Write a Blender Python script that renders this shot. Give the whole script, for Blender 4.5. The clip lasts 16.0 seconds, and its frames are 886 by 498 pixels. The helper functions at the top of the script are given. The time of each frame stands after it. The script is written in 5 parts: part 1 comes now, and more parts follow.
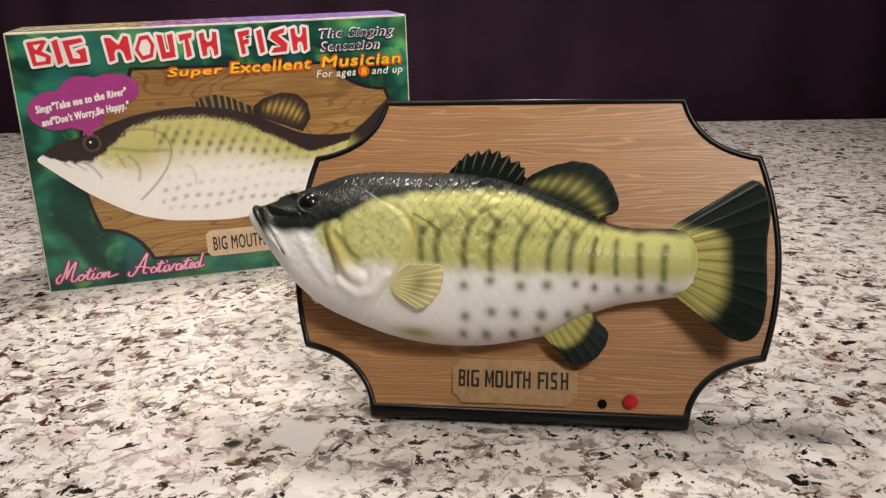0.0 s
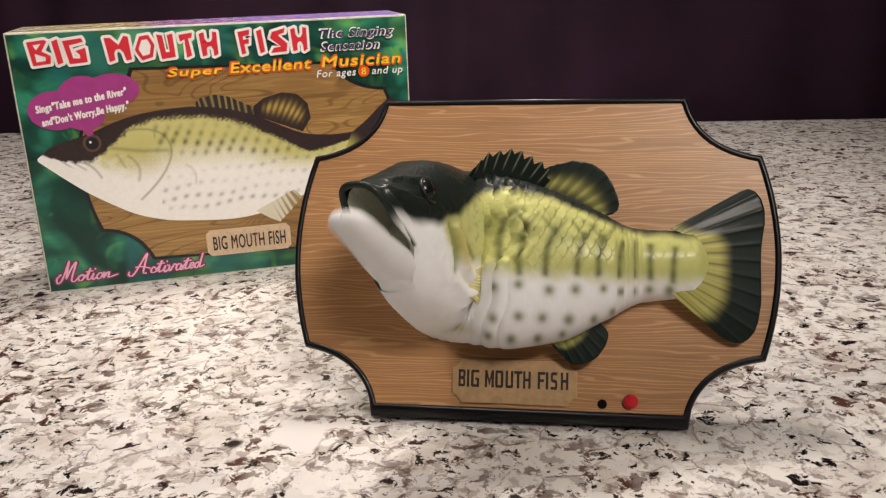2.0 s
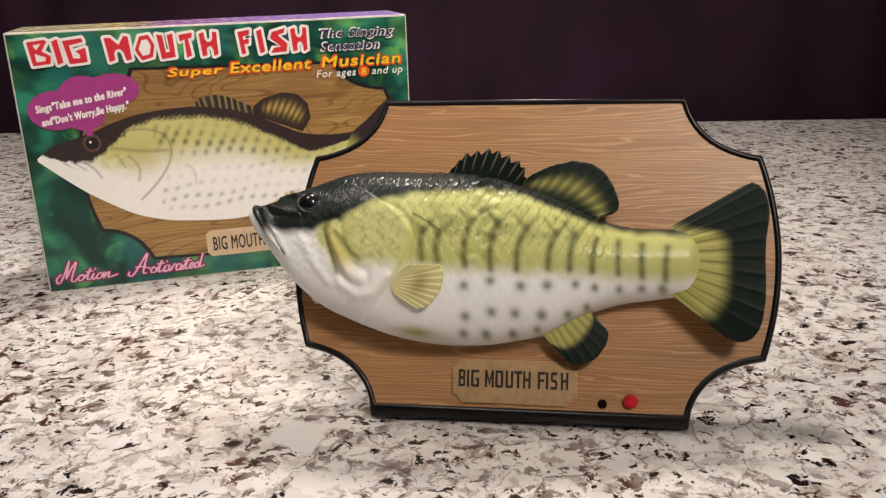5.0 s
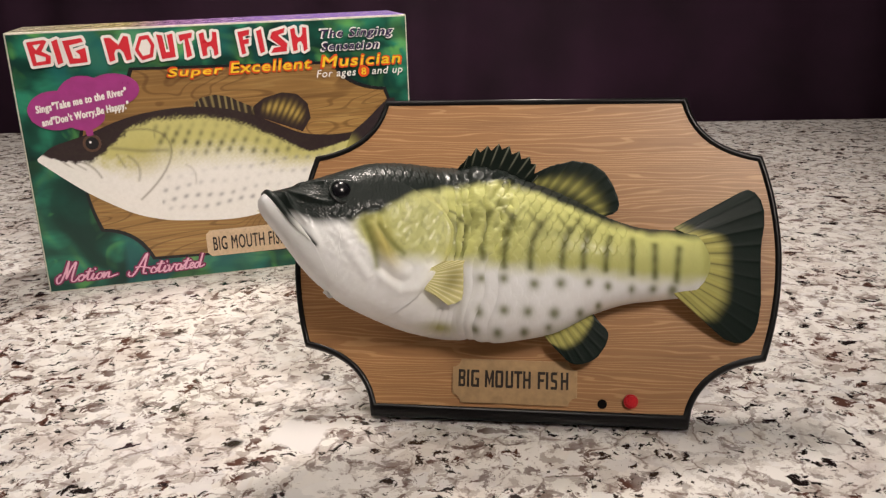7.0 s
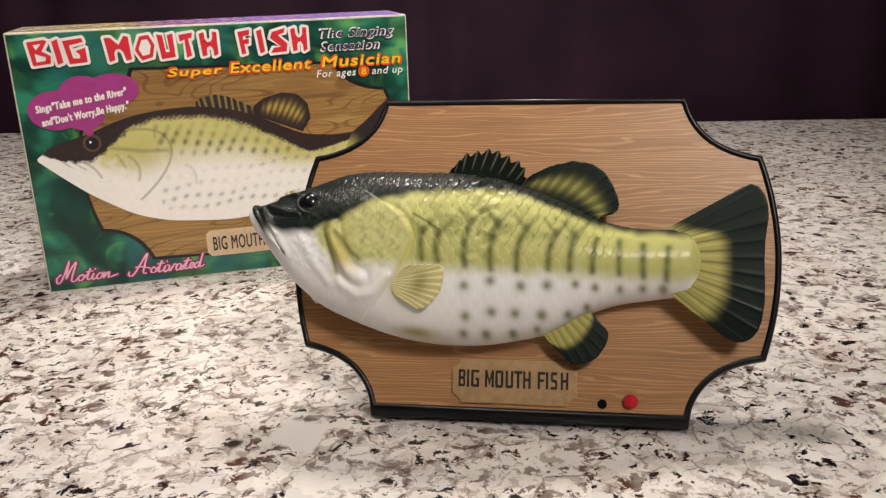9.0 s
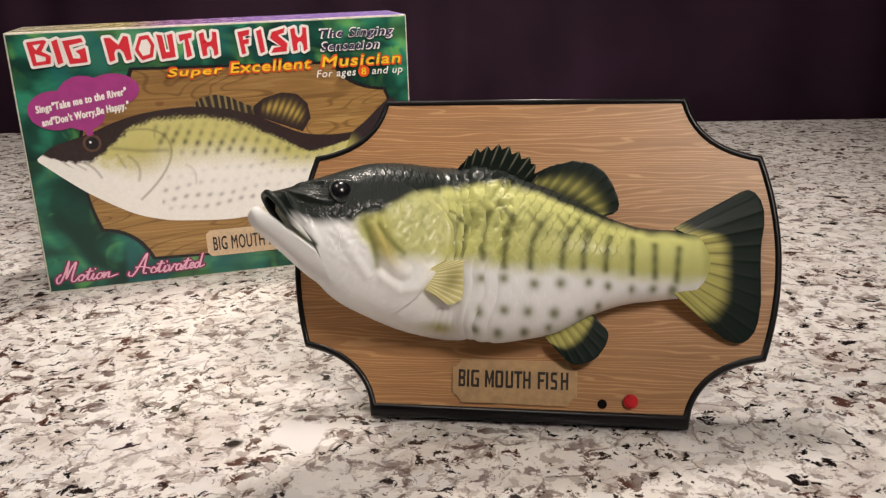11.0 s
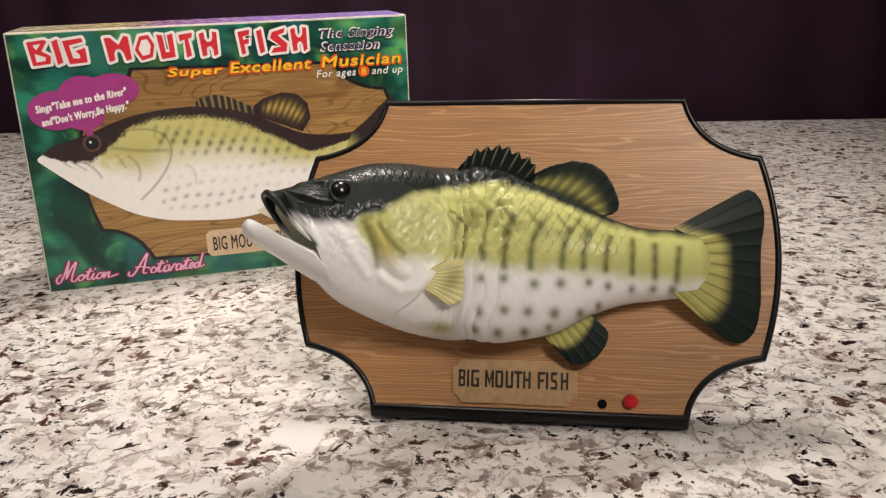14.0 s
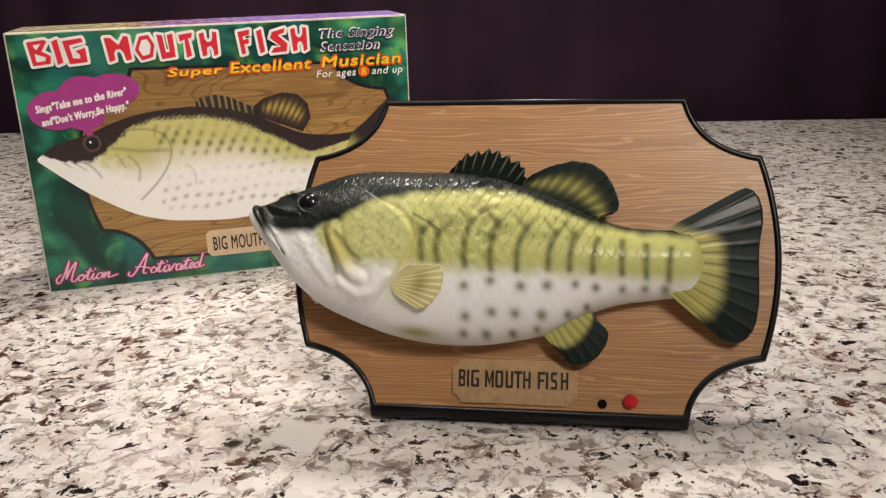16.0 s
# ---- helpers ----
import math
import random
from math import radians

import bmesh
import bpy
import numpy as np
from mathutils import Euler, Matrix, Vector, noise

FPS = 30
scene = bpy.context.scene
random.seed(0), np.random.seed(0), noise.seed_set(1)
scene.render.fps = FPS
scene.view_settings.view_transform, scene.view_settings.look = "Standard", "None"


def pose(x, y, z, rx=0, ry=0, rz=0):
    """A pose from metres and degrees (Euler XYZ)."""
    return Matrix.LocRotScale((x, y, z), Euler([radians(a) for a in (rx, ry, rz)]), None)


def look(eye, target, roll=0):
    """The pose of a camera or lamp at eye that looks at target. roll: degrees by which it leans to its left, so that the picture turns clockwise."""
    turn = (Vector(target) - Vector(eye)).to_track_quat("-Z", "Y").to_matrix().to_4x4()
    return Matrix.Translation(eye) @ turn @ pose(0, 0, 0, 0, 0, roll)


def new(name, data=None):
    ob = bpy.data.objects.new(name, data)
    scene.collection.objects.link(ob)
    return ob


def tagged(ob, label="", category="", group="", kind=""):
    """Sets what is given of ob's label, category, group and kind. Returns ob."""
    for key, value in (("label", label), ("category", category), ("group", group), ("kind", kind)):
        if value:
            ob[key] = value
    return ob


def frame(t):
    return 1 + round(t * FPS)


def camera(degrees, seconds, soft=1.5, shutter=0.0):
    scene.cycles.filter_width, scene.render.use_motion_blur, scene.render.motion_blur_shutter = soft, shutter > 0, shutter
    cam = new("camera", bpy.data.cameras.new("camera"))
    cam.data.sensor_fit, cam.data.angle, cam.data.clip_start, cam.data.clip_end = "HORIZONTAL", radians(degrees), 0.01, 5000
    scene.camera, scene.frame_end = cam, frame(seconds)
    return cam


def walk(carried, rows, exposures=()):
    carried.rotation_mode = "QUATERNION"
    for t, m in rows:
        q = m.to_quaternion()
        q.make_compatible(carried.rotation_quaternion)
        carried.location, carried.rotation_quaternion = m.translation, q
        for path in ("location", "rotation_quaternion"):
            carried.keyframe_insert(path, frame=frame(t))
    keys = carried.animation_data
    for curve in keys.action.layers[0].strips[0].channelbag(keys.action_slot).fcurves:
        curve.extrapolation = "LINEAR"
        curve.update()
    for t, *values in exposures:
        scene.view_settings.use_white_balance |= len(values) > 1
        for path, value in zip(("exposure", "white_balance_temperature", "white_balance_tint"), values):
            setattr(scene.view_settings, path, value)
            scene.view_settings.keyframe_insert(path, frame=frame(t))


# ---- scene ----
from mathutils.geometry import tessellate_polygon

# ---- camera: stands still, about 30 cm above the worktop ----
cam = camera(53.59, 16.0, soft=1.3, shutter=0.5)
STAND = pose(0, 0, 0.3013, 90 - 18.16) @ pose(0, 0, 0, 0, 0, -1.898)
walk(cam, [(0.0, STAND), (16.0, STAND)])

# ---- light: kitchen lamps out of view, two added front fills, a dim room ----
world = bpy.data.worlds.new("world")
world.use_nodes = True
scene.world = world
world.node_tree.nodes["Background"].inputs[0].default_value = (0.9, 0.85, 0.8, 1)
world.node_tree.nodes["Background"].inputs[1].default_value = 0.05
scene.view_settings.exposure = -0.08


def area_lamp(name, x, y, z, size, watts, color, target, beam=180):
    data = bpy.data.lights.new(name, "AREA")
    data.spread = radians(beam)
    data.shape, data.size, data.energy, data.color = "DISK", size, watts, color
    ob = new(name, data)
    ob.matrix_world = look((x, y, z), target)
    return ob


WARM = (1.0, 0.893, 0.80)
area_lamp("back_lamp_light", 0.0, 1.10, 1.10, 0.18, 10.4, WARM, (0.0, 0.75, 0))
area_lamp("pendant_lamp_light", -0.50, 0.64, 1.10, 0.26, 4.1, WARM, (0.0, 0.62, 0))
# unseen beamed fill, added to brighten carton, plaque and fish from the front
area_lamp("front_fill_light", 0.66, -0.80, 1.66, 0.60, 4.3, WARM, (-0.10, 0.98, 0.40), 46)
# weak wide fill, added high behind the camera
area_lamp("wide_fill_light", 0.9, -1.6, 1.9, 0.60, 0.8, WARM, (0.0, 0.6, 0.1))


# ---- materials ----
class Mat:
    """A small wrapper to write node materials briefly."""

    def __init__(self, name, rough=0.5, metal=0.0, spec=0.5):
        self.m = bpy.data.materials.new(name)
        self.m.use_nodes = True
        self.t = self.m.node_tree
        self.b = self.t.nodes["Principled BSDF"]
        self.b.inputs["Roughness"].default_value = rough
        self.b.inputs["Metallic"].default_value = metal
        self.b.inputs["Specular IOR Level"].default_value = spec

    def n(self, kind, **kw):
        node = self.t.nodes.new(kind)
        for k, v in kw.items():
            if k in node.inputs:
                node.inputs[k].default_value = v
        return node

    def link(self, a, b):
        self.t.links.new(a, b)

    def coords(self, sx=1, sy=1, sz=1, turn=0.0, rest=False):
        if rest:
            src = self.t.nodes.new("ShaderNodeAttribute")
            src.attribute_name = "rest"
            out = src.outputs["Vector"]
        else:
            out = self.t.nodes.new("ShaderNodeTexCoord").outputs["Object"]
        mp = self.n("ShaderNodeMapping")
        mp.inputs["Scale"].default_value = (sx, sy, sz)
        mp.inputs["Rotation"].default_value = (0, 0, turn)
        self.link(out, mp.inputs["Vector"])
        return mp.outputs["Vector"]

    def noise(self, co, scale, detail=4.0, rough=0.55, distort=0.0):
        k = self.n("ShaderNodeTexNoise", Scale=scale, Detail=detail, Roughness=rough, Distortion=distort)
        self.link(co, k.inputs["Vector"])
        return k.outputs["Fac"]

    def ramp(self, fac, stops, ease="LINEAR"):
        r = self.t.nodes.new("ShaderNodeValToRGB")
        r.color_ramp.interpolation = ease
        el = r.color_ramp.elements
        while len(el) < len(stops):
            el.new(0.5)
        for e, (p, c) in zip(el, stops):
            e.position = p
            e.color = (*c, 1) if not isinstance(c, float) else (c, c, c, 1)
        self.link(fac, r.inputs["Fac"])
        return r.outputs["Color"]

    def mix(self, fac, a, b, blend="MIX"):
        k = self.t.nodes.new("ShaderNodeMix")
        k.data_type, k.blend_type = "RGBA", blend
        for sock, v in ((k.inputs["Factor"], fac), (k.inputs[6], a), (k.inputs[7], b)):
            if isinstance(v, (int, float)):
                sock.default_value = v
            elif isinstance(v, tuple):
                sock.default_value = (*v, 1)
            else:
                self.link(v, sock)
        return k.outputs[2]

    def color(self, c):
        if isinstance(c, tuple):
            self.b.inputs["Base Color"].default_value = (*c, 1)
        else:
            self.link(c, self.b.inputs["Base Color"])

    def bump(self, height, strength=0.3, distance=0.001):
        k = self.n("ShaderNodeBump", Strength=strength, Distance=distance)
        self.link(height, k.inputs["Height"])
        self.link(k.outputs["Normal"], self.b.inputs["Normal"])

    def rough(self, fac, lo, hi):
        k = self.n("ShaderNodeMapRange")
        k.inputs["To Min"].default_value, k.inputs["To Max"].default_value = lo, hi
        self.link(fac, k.inputs["Value"])
        self.link(k.outputs["Result"], self.b.inputs["Roughness"])


def plain(name, c, rough=0.5, metal=0.0, scale=400, amount=0.12, spec=0.5):
    m = Mat(name, rough, metal, spec)
    co = m.coords()
    f = m.noise(co, scale)
    dark = tuple(x * (1 - amount) for x in c)
    lite = tuple(min(1, x * (1 + amount)) for x in c)
    m.color(m.ramp(f, [(0.3, dark), (0.7, lite)]))
    m.rough(f, max(0.02, rough - 0.08), min(1, rough + 0.08))
    return m.m


def granite():
    m = Mat("granite", 0.16)
    co = m.coords()
    warp = m.n("ShaderNodeTexNoise", Scale=26.0, Detail=5.0, Roughness=0.6)
    m.link(co, warp.inputs["Vector"])
    add = m.t.nodes.new("ShaderNodeVectorMath")
    add.operation = "MULTIPLY_ADD"
    m.link(warp.outputs["Color"], add.inputs[0])
    add.inputs[1].default_value = (0.03, 0.03, 0.03)
    m.link(co, add.inputs[2])
    wco = add.outputs[0]
    flakes = m.n("ShaderNodeTexVoronoi", Scale=85.0, Randomness=1.0)
    m.link(wco, flakes.inputs["Vector"])
    sep = m.t.nodes.new("ShaderNodeSeparateColor")
    m.link(flakes.outputs["Color"], sep.inputs[0])
    base = m.ramp(sep.outputs[0], [(0.0, (0.70, 0.66, 0.62)), (0.25, (0.82, 0.79, 0.75)), (0.7, (0.88, 0.86, 0.83)), (1.0, (0.74, 0.72, 0.71))])
    cloud = m.noise(wco, 10.0, 4.0, 0.6)
    base = m.mix(m.ramp(cloud, [(0.54, 0.0), (0.66, 0.55)]), base, (0.58, 0.50, 0.46))
    vein = m.noise(wco, 62.0, 8.0, 0.70, 0.3)
    swarm = m.noise(co, 13.0, 3.0, 0.55)
    mask = m.ramp(swarm, [(0.36, 0.25), (0.58, 1.0)])
    grey = m.mix(1.0, m.ramp(vein, [(0.532, 0.0), (0.552, 0.70)]), mask, "MULTIPLY")
    base = m.mix(grey, base, (0.33, 0.27, 0.235))
    lines = m.n("ShaderNodeTexVoronoi", Scale=38.0)
    lines.feature = "DISTANCE_TO_EDGE"
    m.link(wco, lines.inputs["Vector"])
    base = m.mix(m.mix(1.0, m.ramp(lines.outputs["Distance"], [(0.0, 0.85), (0.05, 0.0)]), m.ramp(vein, [(0.46, 0.0), (0.52, 1.0)]), "MULTIPLY"), base, (0.22, 0.16, 0.14))
    brown = m.noise(wco, 68.0, 8.0, 0.68, 0.3)
    base = m.mix(m.mix(1.0, m.ramp(brown, [(0.549, 0.0), (0.567, 1.0)]), mask, "MULTIPLY"), base, (0.10, 0.046, 0.034))
    spots = m.noise(wco, 84.0, 6.0, 0.66, 0.4)
    base = m.mix(m.ramp(spots, [(0.592, 0.0), (0.610, 1.0)]), base, (0.016, 0.010, 0.010))
    # one large black fleck and one pale angular crystal
    dist = m.t.nodes.new("ShaderNodeVectorMath")
    dist.operation = "DISTANCE"
    m.link(wco, dist.inputs[0])
    dist.inputs[1].default_value = (-0.0225, -1.1760, 0.015)
    base = m.mix(m.ramp(dist.outputs["Value"], [(0.0070, 1.0), (0.0073, 0.0)]), base, (0.010, 0.009, 0.010))
    put = m.n("ShaderNodeMapping")
    put.inputs["Location"].default_value = (-0.0207, 1.1650, 0.0)
    m.link(wco, put.inputs["Vector"])
    turn = m.n("ShaderNodeMapping")
    turn.inputs["Rotation"].default_value = (0, 0, 0.35)
    m.link(put.outputs["Vector"], turn.inputs["Vector"])
    size = m.t.nodes.new("ShaderNodeVectorMath")
    size.operation = "ABSOLUTE"
    m.link(turn.outputs["Vector"], size.inputs[0])
    axes = m.t.nodes.new("ShaderNodeSeparateXYZ")
    m.link(size.outputs[0], axes.inputs[0])
    most = m.t.nodes.new("ShaderNodeMath")
    most.operation = "MAXIMUM"
    m.link(axes.outputs[0], most.inputs[0])
    m.link(axes.outputs[1], most.inputs[1])
    base = m.mix(m.ramp(most.outputs[0], [(0.0170, 1.0), (0.0180, 0.0)]), base, (0.84, 0.82, 0.81))
    m.color(base)
    m.rough(vein, 0.10, 0.30)
    return m.m


def wood_print(name, light, mid, dark, rough=0.35, scale=1.0, knots=False):
    m = Mat(name, rough)
    co = m.coords(0.9 * scale, 1.0, 9.5 * scale)
    w = m.n("ShaderNodeTexNoise", Scale=5.0, Detail=3.0)
    m.link(co, w.inputs["Vector"])
    add = m.t.nodes.new("ShaderNodeVectorMath")
    add.operation = "MULTIPLY_ADD"
    m.link(w.outputs["Color"], add.inputs[0])
    add.inputs[1].default_value = (0.0, 0.0, 0.30)
    m.link(co, add.inputs[2])
    wave = m.n("ShaderNodeTexWave", Scale=13.0, Distortion=5.0, Detail=3.0)
    wave.bands_direction = "Z"
    wave.inputs["Detail Scale"].default_value = 1.2
    m.link(add.outputs[0], wave.inputs["Vector"])
    fine = m.noise(m.coords(14 * scale, 1, 330 * scale), 1.0, 5.0, 0.65)
    streak = m.noise(m.coords(4 * scale, 1, 90 * scale), 1.0, 3.0, 0.6)
    c = m.ramp(wave.outputs["Fac"], [(0.0, tuple(x * 0.93 for x in mid)), (0.40, mid), (0.74, mid), (0.95, light), (1.0, light)])
    if knots:
        swirl = m.n("ShaderNodeTexNoise", Scale=9.0, Detail=1.5, Roughness=0.4, Distortion=0.8)
        m.link(m.coords(0.8, 1, 2.2), swirl.inputs["Vector"])
        times = m.t.nodes.new("ShaderNodeMath")
        times.operation = "MULTIPLY"
        m.link(swirl.outputs["Fac"], times.inputs[0])
        times.inputs[1].default_value = 95.0
        sine = m.t.nodes.new("ShaderNodeMath")
        sine.operation = "SINE"
        m.link(times.outputs[0], sine.inputs[0])
        c = m.mix(m.ramp(sine.outputs[0], [(0.72, 0.0), (0.97, 0.55)]), c, dark)
        c = m.mix(m.ramp(m.noise(m.coords(1, 1, 1.6), 8, 2.0), [(0.50, 0.0), (0.72, 0.45)]), c, dark)
    c = m.mix(m.ramp(streak, [(0.45, 0.0), (0.65, 0.35)]), c, dark)
    c = m.mix(m.ramp(fine, [(0.50, 0.0), (0.72, 0.5)]), c, dark)
    m.color(c)
    m.rough(fine, rough - 0.05, rough + 0.12)
    m.bump(fine, 0.08, 0.0004)
    return m.m


def skin(name="fish_skin", coat=0.20):
    """Airbrushed soft plastic: the paint lies on the vertices, noise and relief in the nodes."""
    m = Mat(name, 0.36)
    col = m.t.nodes.new("ShaderNodeAttribute")
    col.attribute_name = "paint"
    co = m.coords(rest=True)
    soft = m.noise(co, 120, 4)
    fine = m.noise(co, 900, 4)
    c = m.mix(1.0, col.outputs["Color"], m.ramp(soft, [(0.3, (0.95, 0.945, 0.93)), (0.7, (1.0, 1.0, 1.0))]), "MULTIPLY")
    m.color(c)
    m.rough(soft, 0.42, 0.58)
    m.b.inputs["Specular IOR Level"].default_value = 0.18
    m.bump(m.mix(0.5, soft, fine), 0.25, 0.0010)
    m.b.inputs["Coat Weight"].default_value = coat
    m.b.inputs["Coat Roughness"].default_value = 0.17
    m.b.inputs["Subsurface Weight"].default_value = 0.0
    return m.m


def print_paint(name, rough=0.3):
    m = Mat(name, rough)
    col = m.t.nodes.new("ShaderNodeAttribute")
    col.attribute_name = "paint"
    co = m.coords()
    f = m.noise(co, 300, 5)
    m.color(m.mix(m.ramp(f, [(0.4, 0.0), (0.85, 0.10)]), col.outputs["Color"], (0.15, 0.14, 0.07)))
    return m.m


def foliage_print():
    m = Mat("leaf_print", 0.28)
    co = m.coords()
    a = m.noise(co, 11, 2.0, 0.5, 1.2)
    b = m.noise(m.coords(20, 1, 42, 0.0), 1.0, 2.0, 0.5, 1.6)
    c = m.ramp(a, [(0.32, (0.004, 0.022, 0.018)), (0.44, (0.008, 0.075, 0.050)), (0.54, (0.03, 0.25, 0.15)), (0.64, (0.17, 0.48, 0.14))])
    c = m.mix(m.ramp(b, [(0.45, 0.0), (0.7, 0.6)]), c, (0.008, 0.05, 0.04))
    d = m.noise(co, 17, 2.0, 0.45, 2.2)
    c = m.mix(m.ramp(d, [(0.56, 0.0), (0.68, 0.75)]), c, (0.14, 0.44, 0.11))
    leaf = m.n("ShaderNodeTexVoronoi", Scale=34.0, Randomness=1.0)
    m.link(m.coords(0.8, 1, 1.25), leaf.inputs["Vector"])
    c = m.mix(m.ramp(leaf.outputs["Distance"], [(0.38, 0.0), (0.62, 0.70)]), c, (0.004, 0.028, 0.022))
    e = m.noise(m.coords(1.3, 1, 0.8), 14, 1.5, 0.4, 0.8)
    c = m.mix(m.ramp(e, [(0.56, 0.0), (0.66, 0.6)]), c, (0.015, 0.15, 0.15))
    m.color(c)
    return m.m


def top_print():
    m = Mat("box_top_print", 0.22)
    co = m.coords(1, 1, 1)
    sep = m.t.nodes.new("ShaderNodeSeparateXYZ")
    m.link(co, sep.inputs[0])
    c = m.ramp(sep.outputs[0], [(0.0, (0.35, 0.33, 0.24)), (0.10, (0.40, 0.34, 0.12)), (0.14, (0.30, 0.14, 0.35)), (0.22, (0.28, 0.16, 0.5)), (0.37, (0.26, 0.18, 0.55))])
    f = m.noise(m.coords(120, 160, 1), 1.0, 3)
    m.color(m.mix(m.ramp(f, [(0.52, 0.0), (0.6, 0.55)]), c, (0.65, 0.5, 0.5)))
    return m.m


GRANITE = granite()
BOARD_WOOD = wood_print("wood_grain", (0.54, 0.315, 0.150), (0.400, 0.205, 0.088), (0.25, 0.118, 0.047))
PRINT_WOOD = wood_print("printed_wood", (0.42, 0.26, 0.09), (0.36, 0.205, 0.068), (0.11, 0.05, 0.018), 0.28, 0.55, True)
SKIN = skin()
FIN_SKIN = skin("fin_skin", 0.11)
FISH_PRINT = print_paint("fish_print")
LEAF = foliage_print()
TOP_PRINT = top_print()
BLACK = plain("black_plastic", (0.005, 0.0045, 0.005), 0.34, spec=0.3)
DARK = plain("dark_cavity", (0.004, 0.003, 0.003), 0.9, 0, 400, 0.1, 0.1)
BRASS = plain("brushed_brass", (0.47, 0.31, 0.16), 0.36, 0.2, 200, 0.14)
INK = plain("black_ink", (0.02, 0.012, 0.008), 0.4)
RED = plain("red_plastic", (0.55, 0.012, 0.02), 0.3, 0, 1500, 0.2)
EYE = plain("glossy_eye", (0.006, 0.006, 0.008), 0.22)
EYE_RING = plain("eye_ring", (0.012, 0.015, 0.013), 0.3)
MOUTH = plain("mouth_lining", (0.88, 0.88, 0.74), 0.5)
THROAT_SKIN = plain("throat_skin", (0.86, 0.865, 0.87), 0.5, 0, 120, 0.04)
CARD_EDGE = plain("worn_card_edge", (0.55, 0.52, 0.44), 0.7, 0, 300, 0.3)
P_WHITE = plain("white_print", (0.82, 0.79, 0.76), 0.3, 0, 60, 0.04)
P_RED = plain("red_print", (0.62, 0.03, 0.045), 0.3, 0, 60, 0.05)
P_YELLOW = plain("yellow_print", (0.85, 0.55, 0.03), 0.3)
P_ORANGE = plain("orange_print", (0.70, 0.09, 0.02), 0.3)
P_NAVY = plain("navy_print", (0.05, 0.03, 0.09), 0.3)
P_MAGENTA = plain("magenta_print", (0.34, 0.045, 0.22), 0.3, 0, 100, 0.1)
P_PINK = plain("pink_print", (0.80, 0.45, 0.58), 0.3)
P_PLUM = plain("plum_print", (0.22, 0.02, 0.09), 0.3)
P_BLACK = plain("black_print", (0.014, 0.014, 0.016), 0.3)
P_TAN = plain("tan_print", (0.62, 0.46, 0.30), 0.3)
CLOTH = plain("plum_cloth", (0.0180, 0.0062, 0.0155), 0.85, 0, 6, 0.35, 0.2)
WALL = plain("wall_paint", (0.34, 0.30, 0.27), 0.8, 0, 5, 0.08)
FLOORING = plain("floor_tile", (0.25, 0.2, 0.16), 0.4, 0, 5, 0.15)
CEILING = plain("ceiling_paint", (0.7, 0.68, 0.64), 0.9, 0, 5, 0.05)
CABINET = plain("cabinet_paint", (0.12, 0.07, 0.04), 0.4, 0, 20, 0.2)


# ---- mesh helpers ----
def empty(name, m=None, parent=None):
    ob = new(name)
    ob.empty_display_size = 0.02
    ob.parent = parent
    if m is not None:
        ob.matrix_basis = m
    return ob


def mesh_part(name, verts, faces, material, parent=None, label="", smooth=True, paint=None, rest=None):
    me = bpy.data.meshes.new(name)
    me.from_pydata([tuple(map(float, v)) for v in verts], [], [tuple(map(int, f)) for f in faces])
    me.materials.append(material)
    if smooth:
        me.polygons.foreach_set("use_smooth", np.ones(len(me.polygons), dtype=bool))
    if paint is not None:
        a = me.color_attributes.new("paint", "FLOAT_COLOR", "POINT")
        a.data.foreach_set("color", np.column_stack([paint, np.ones(len(paint))]).astype(np.float32).ravel())
    if rest is not None:
        a = me.attributes.new("rest", "FLOAT_VECTOR", "POINT")
        a.data.foreach_set("vector", np.asarray(rest, dtype=np.float32).ravel())
    me.update()
    ob = new(name, me)
    ob.parent = parent
    if label:
        ob["label"] = label
    return ob


def part(name, bm, material, parent=None, label="", smooth=False):
    me = bpy.data.meshes.new(name)
    bmesh.ops.recalc_face_normals(bm, faces=bm.faces)
    bm.to_mesh(me)
    bm.free()
    me.materials.append(material)
    if smooth:
        me.polygons.foreach_set("use_smooth", np.ones(len(me.polygons), dtype=bool))
    ob = new(name, me)
    ob.parent = parent
    if label:
        ob["label"] = label
    return ob


def box_bm(x0, x1, y0, y1, z0, z1, bevel=0.0, bm=None):
    bm = bm or bmesh.new()
    got = bmesh.ops.create_cube(bm, size=1.0, matrix=Matrix.Translation(((x0 + x1) / 2, (y0 + y1) / 2, (z0 + z1) / 2)) @ Matrix.Diagonal((x1 - x0, y1 - y0, z1 - z0, 1)))
    if bevel:
        edges = list({e for v in got["verts"] for e in v.link_edges})
        bmesh.ops.bevel(bm, geom=edges, offset=bevel, segments=2, affect="EDGES", profile=0.6)
    return bm


def slab(points, y_front, y_back, bevel=0.0):
    """A flat plate with an outline in x and z."""
    bm = bmesh.new()
    vs = [bm.verts.new((x, y_front, z)) for x, z in points]
    f = bm.faces.new(vs)
    got = bmesh.ops.extrude_face_region(bm, geom=[f])
    for v in got["geom"]:
        if isinstance(v, bmesh.types.BMVert):
            v.co.y = y_back
    if bevel:
        rim = [e for e in bm.edges if all(abs(v.co.y - y_front) < 1e-7 for v in e.verts)]
        bmesh.ops.bevel(bm, geom=rim, offset=bevel, segments=2, affect="EDGES")
    return bm


def bezier(p0, c, p2, n):
    return [tuple((1 - s) ** 2 * a + 2 * s * (1 - s) * b + s * s * d for a, b, d in zip(p0, c, p2)) for s in np.linspace(0, 1, n)]


def smoothstep(x, a, b):
    s = np.clip((x - a) / (b - a), 0, 1)
    return s * s * (3 - 2 * s)


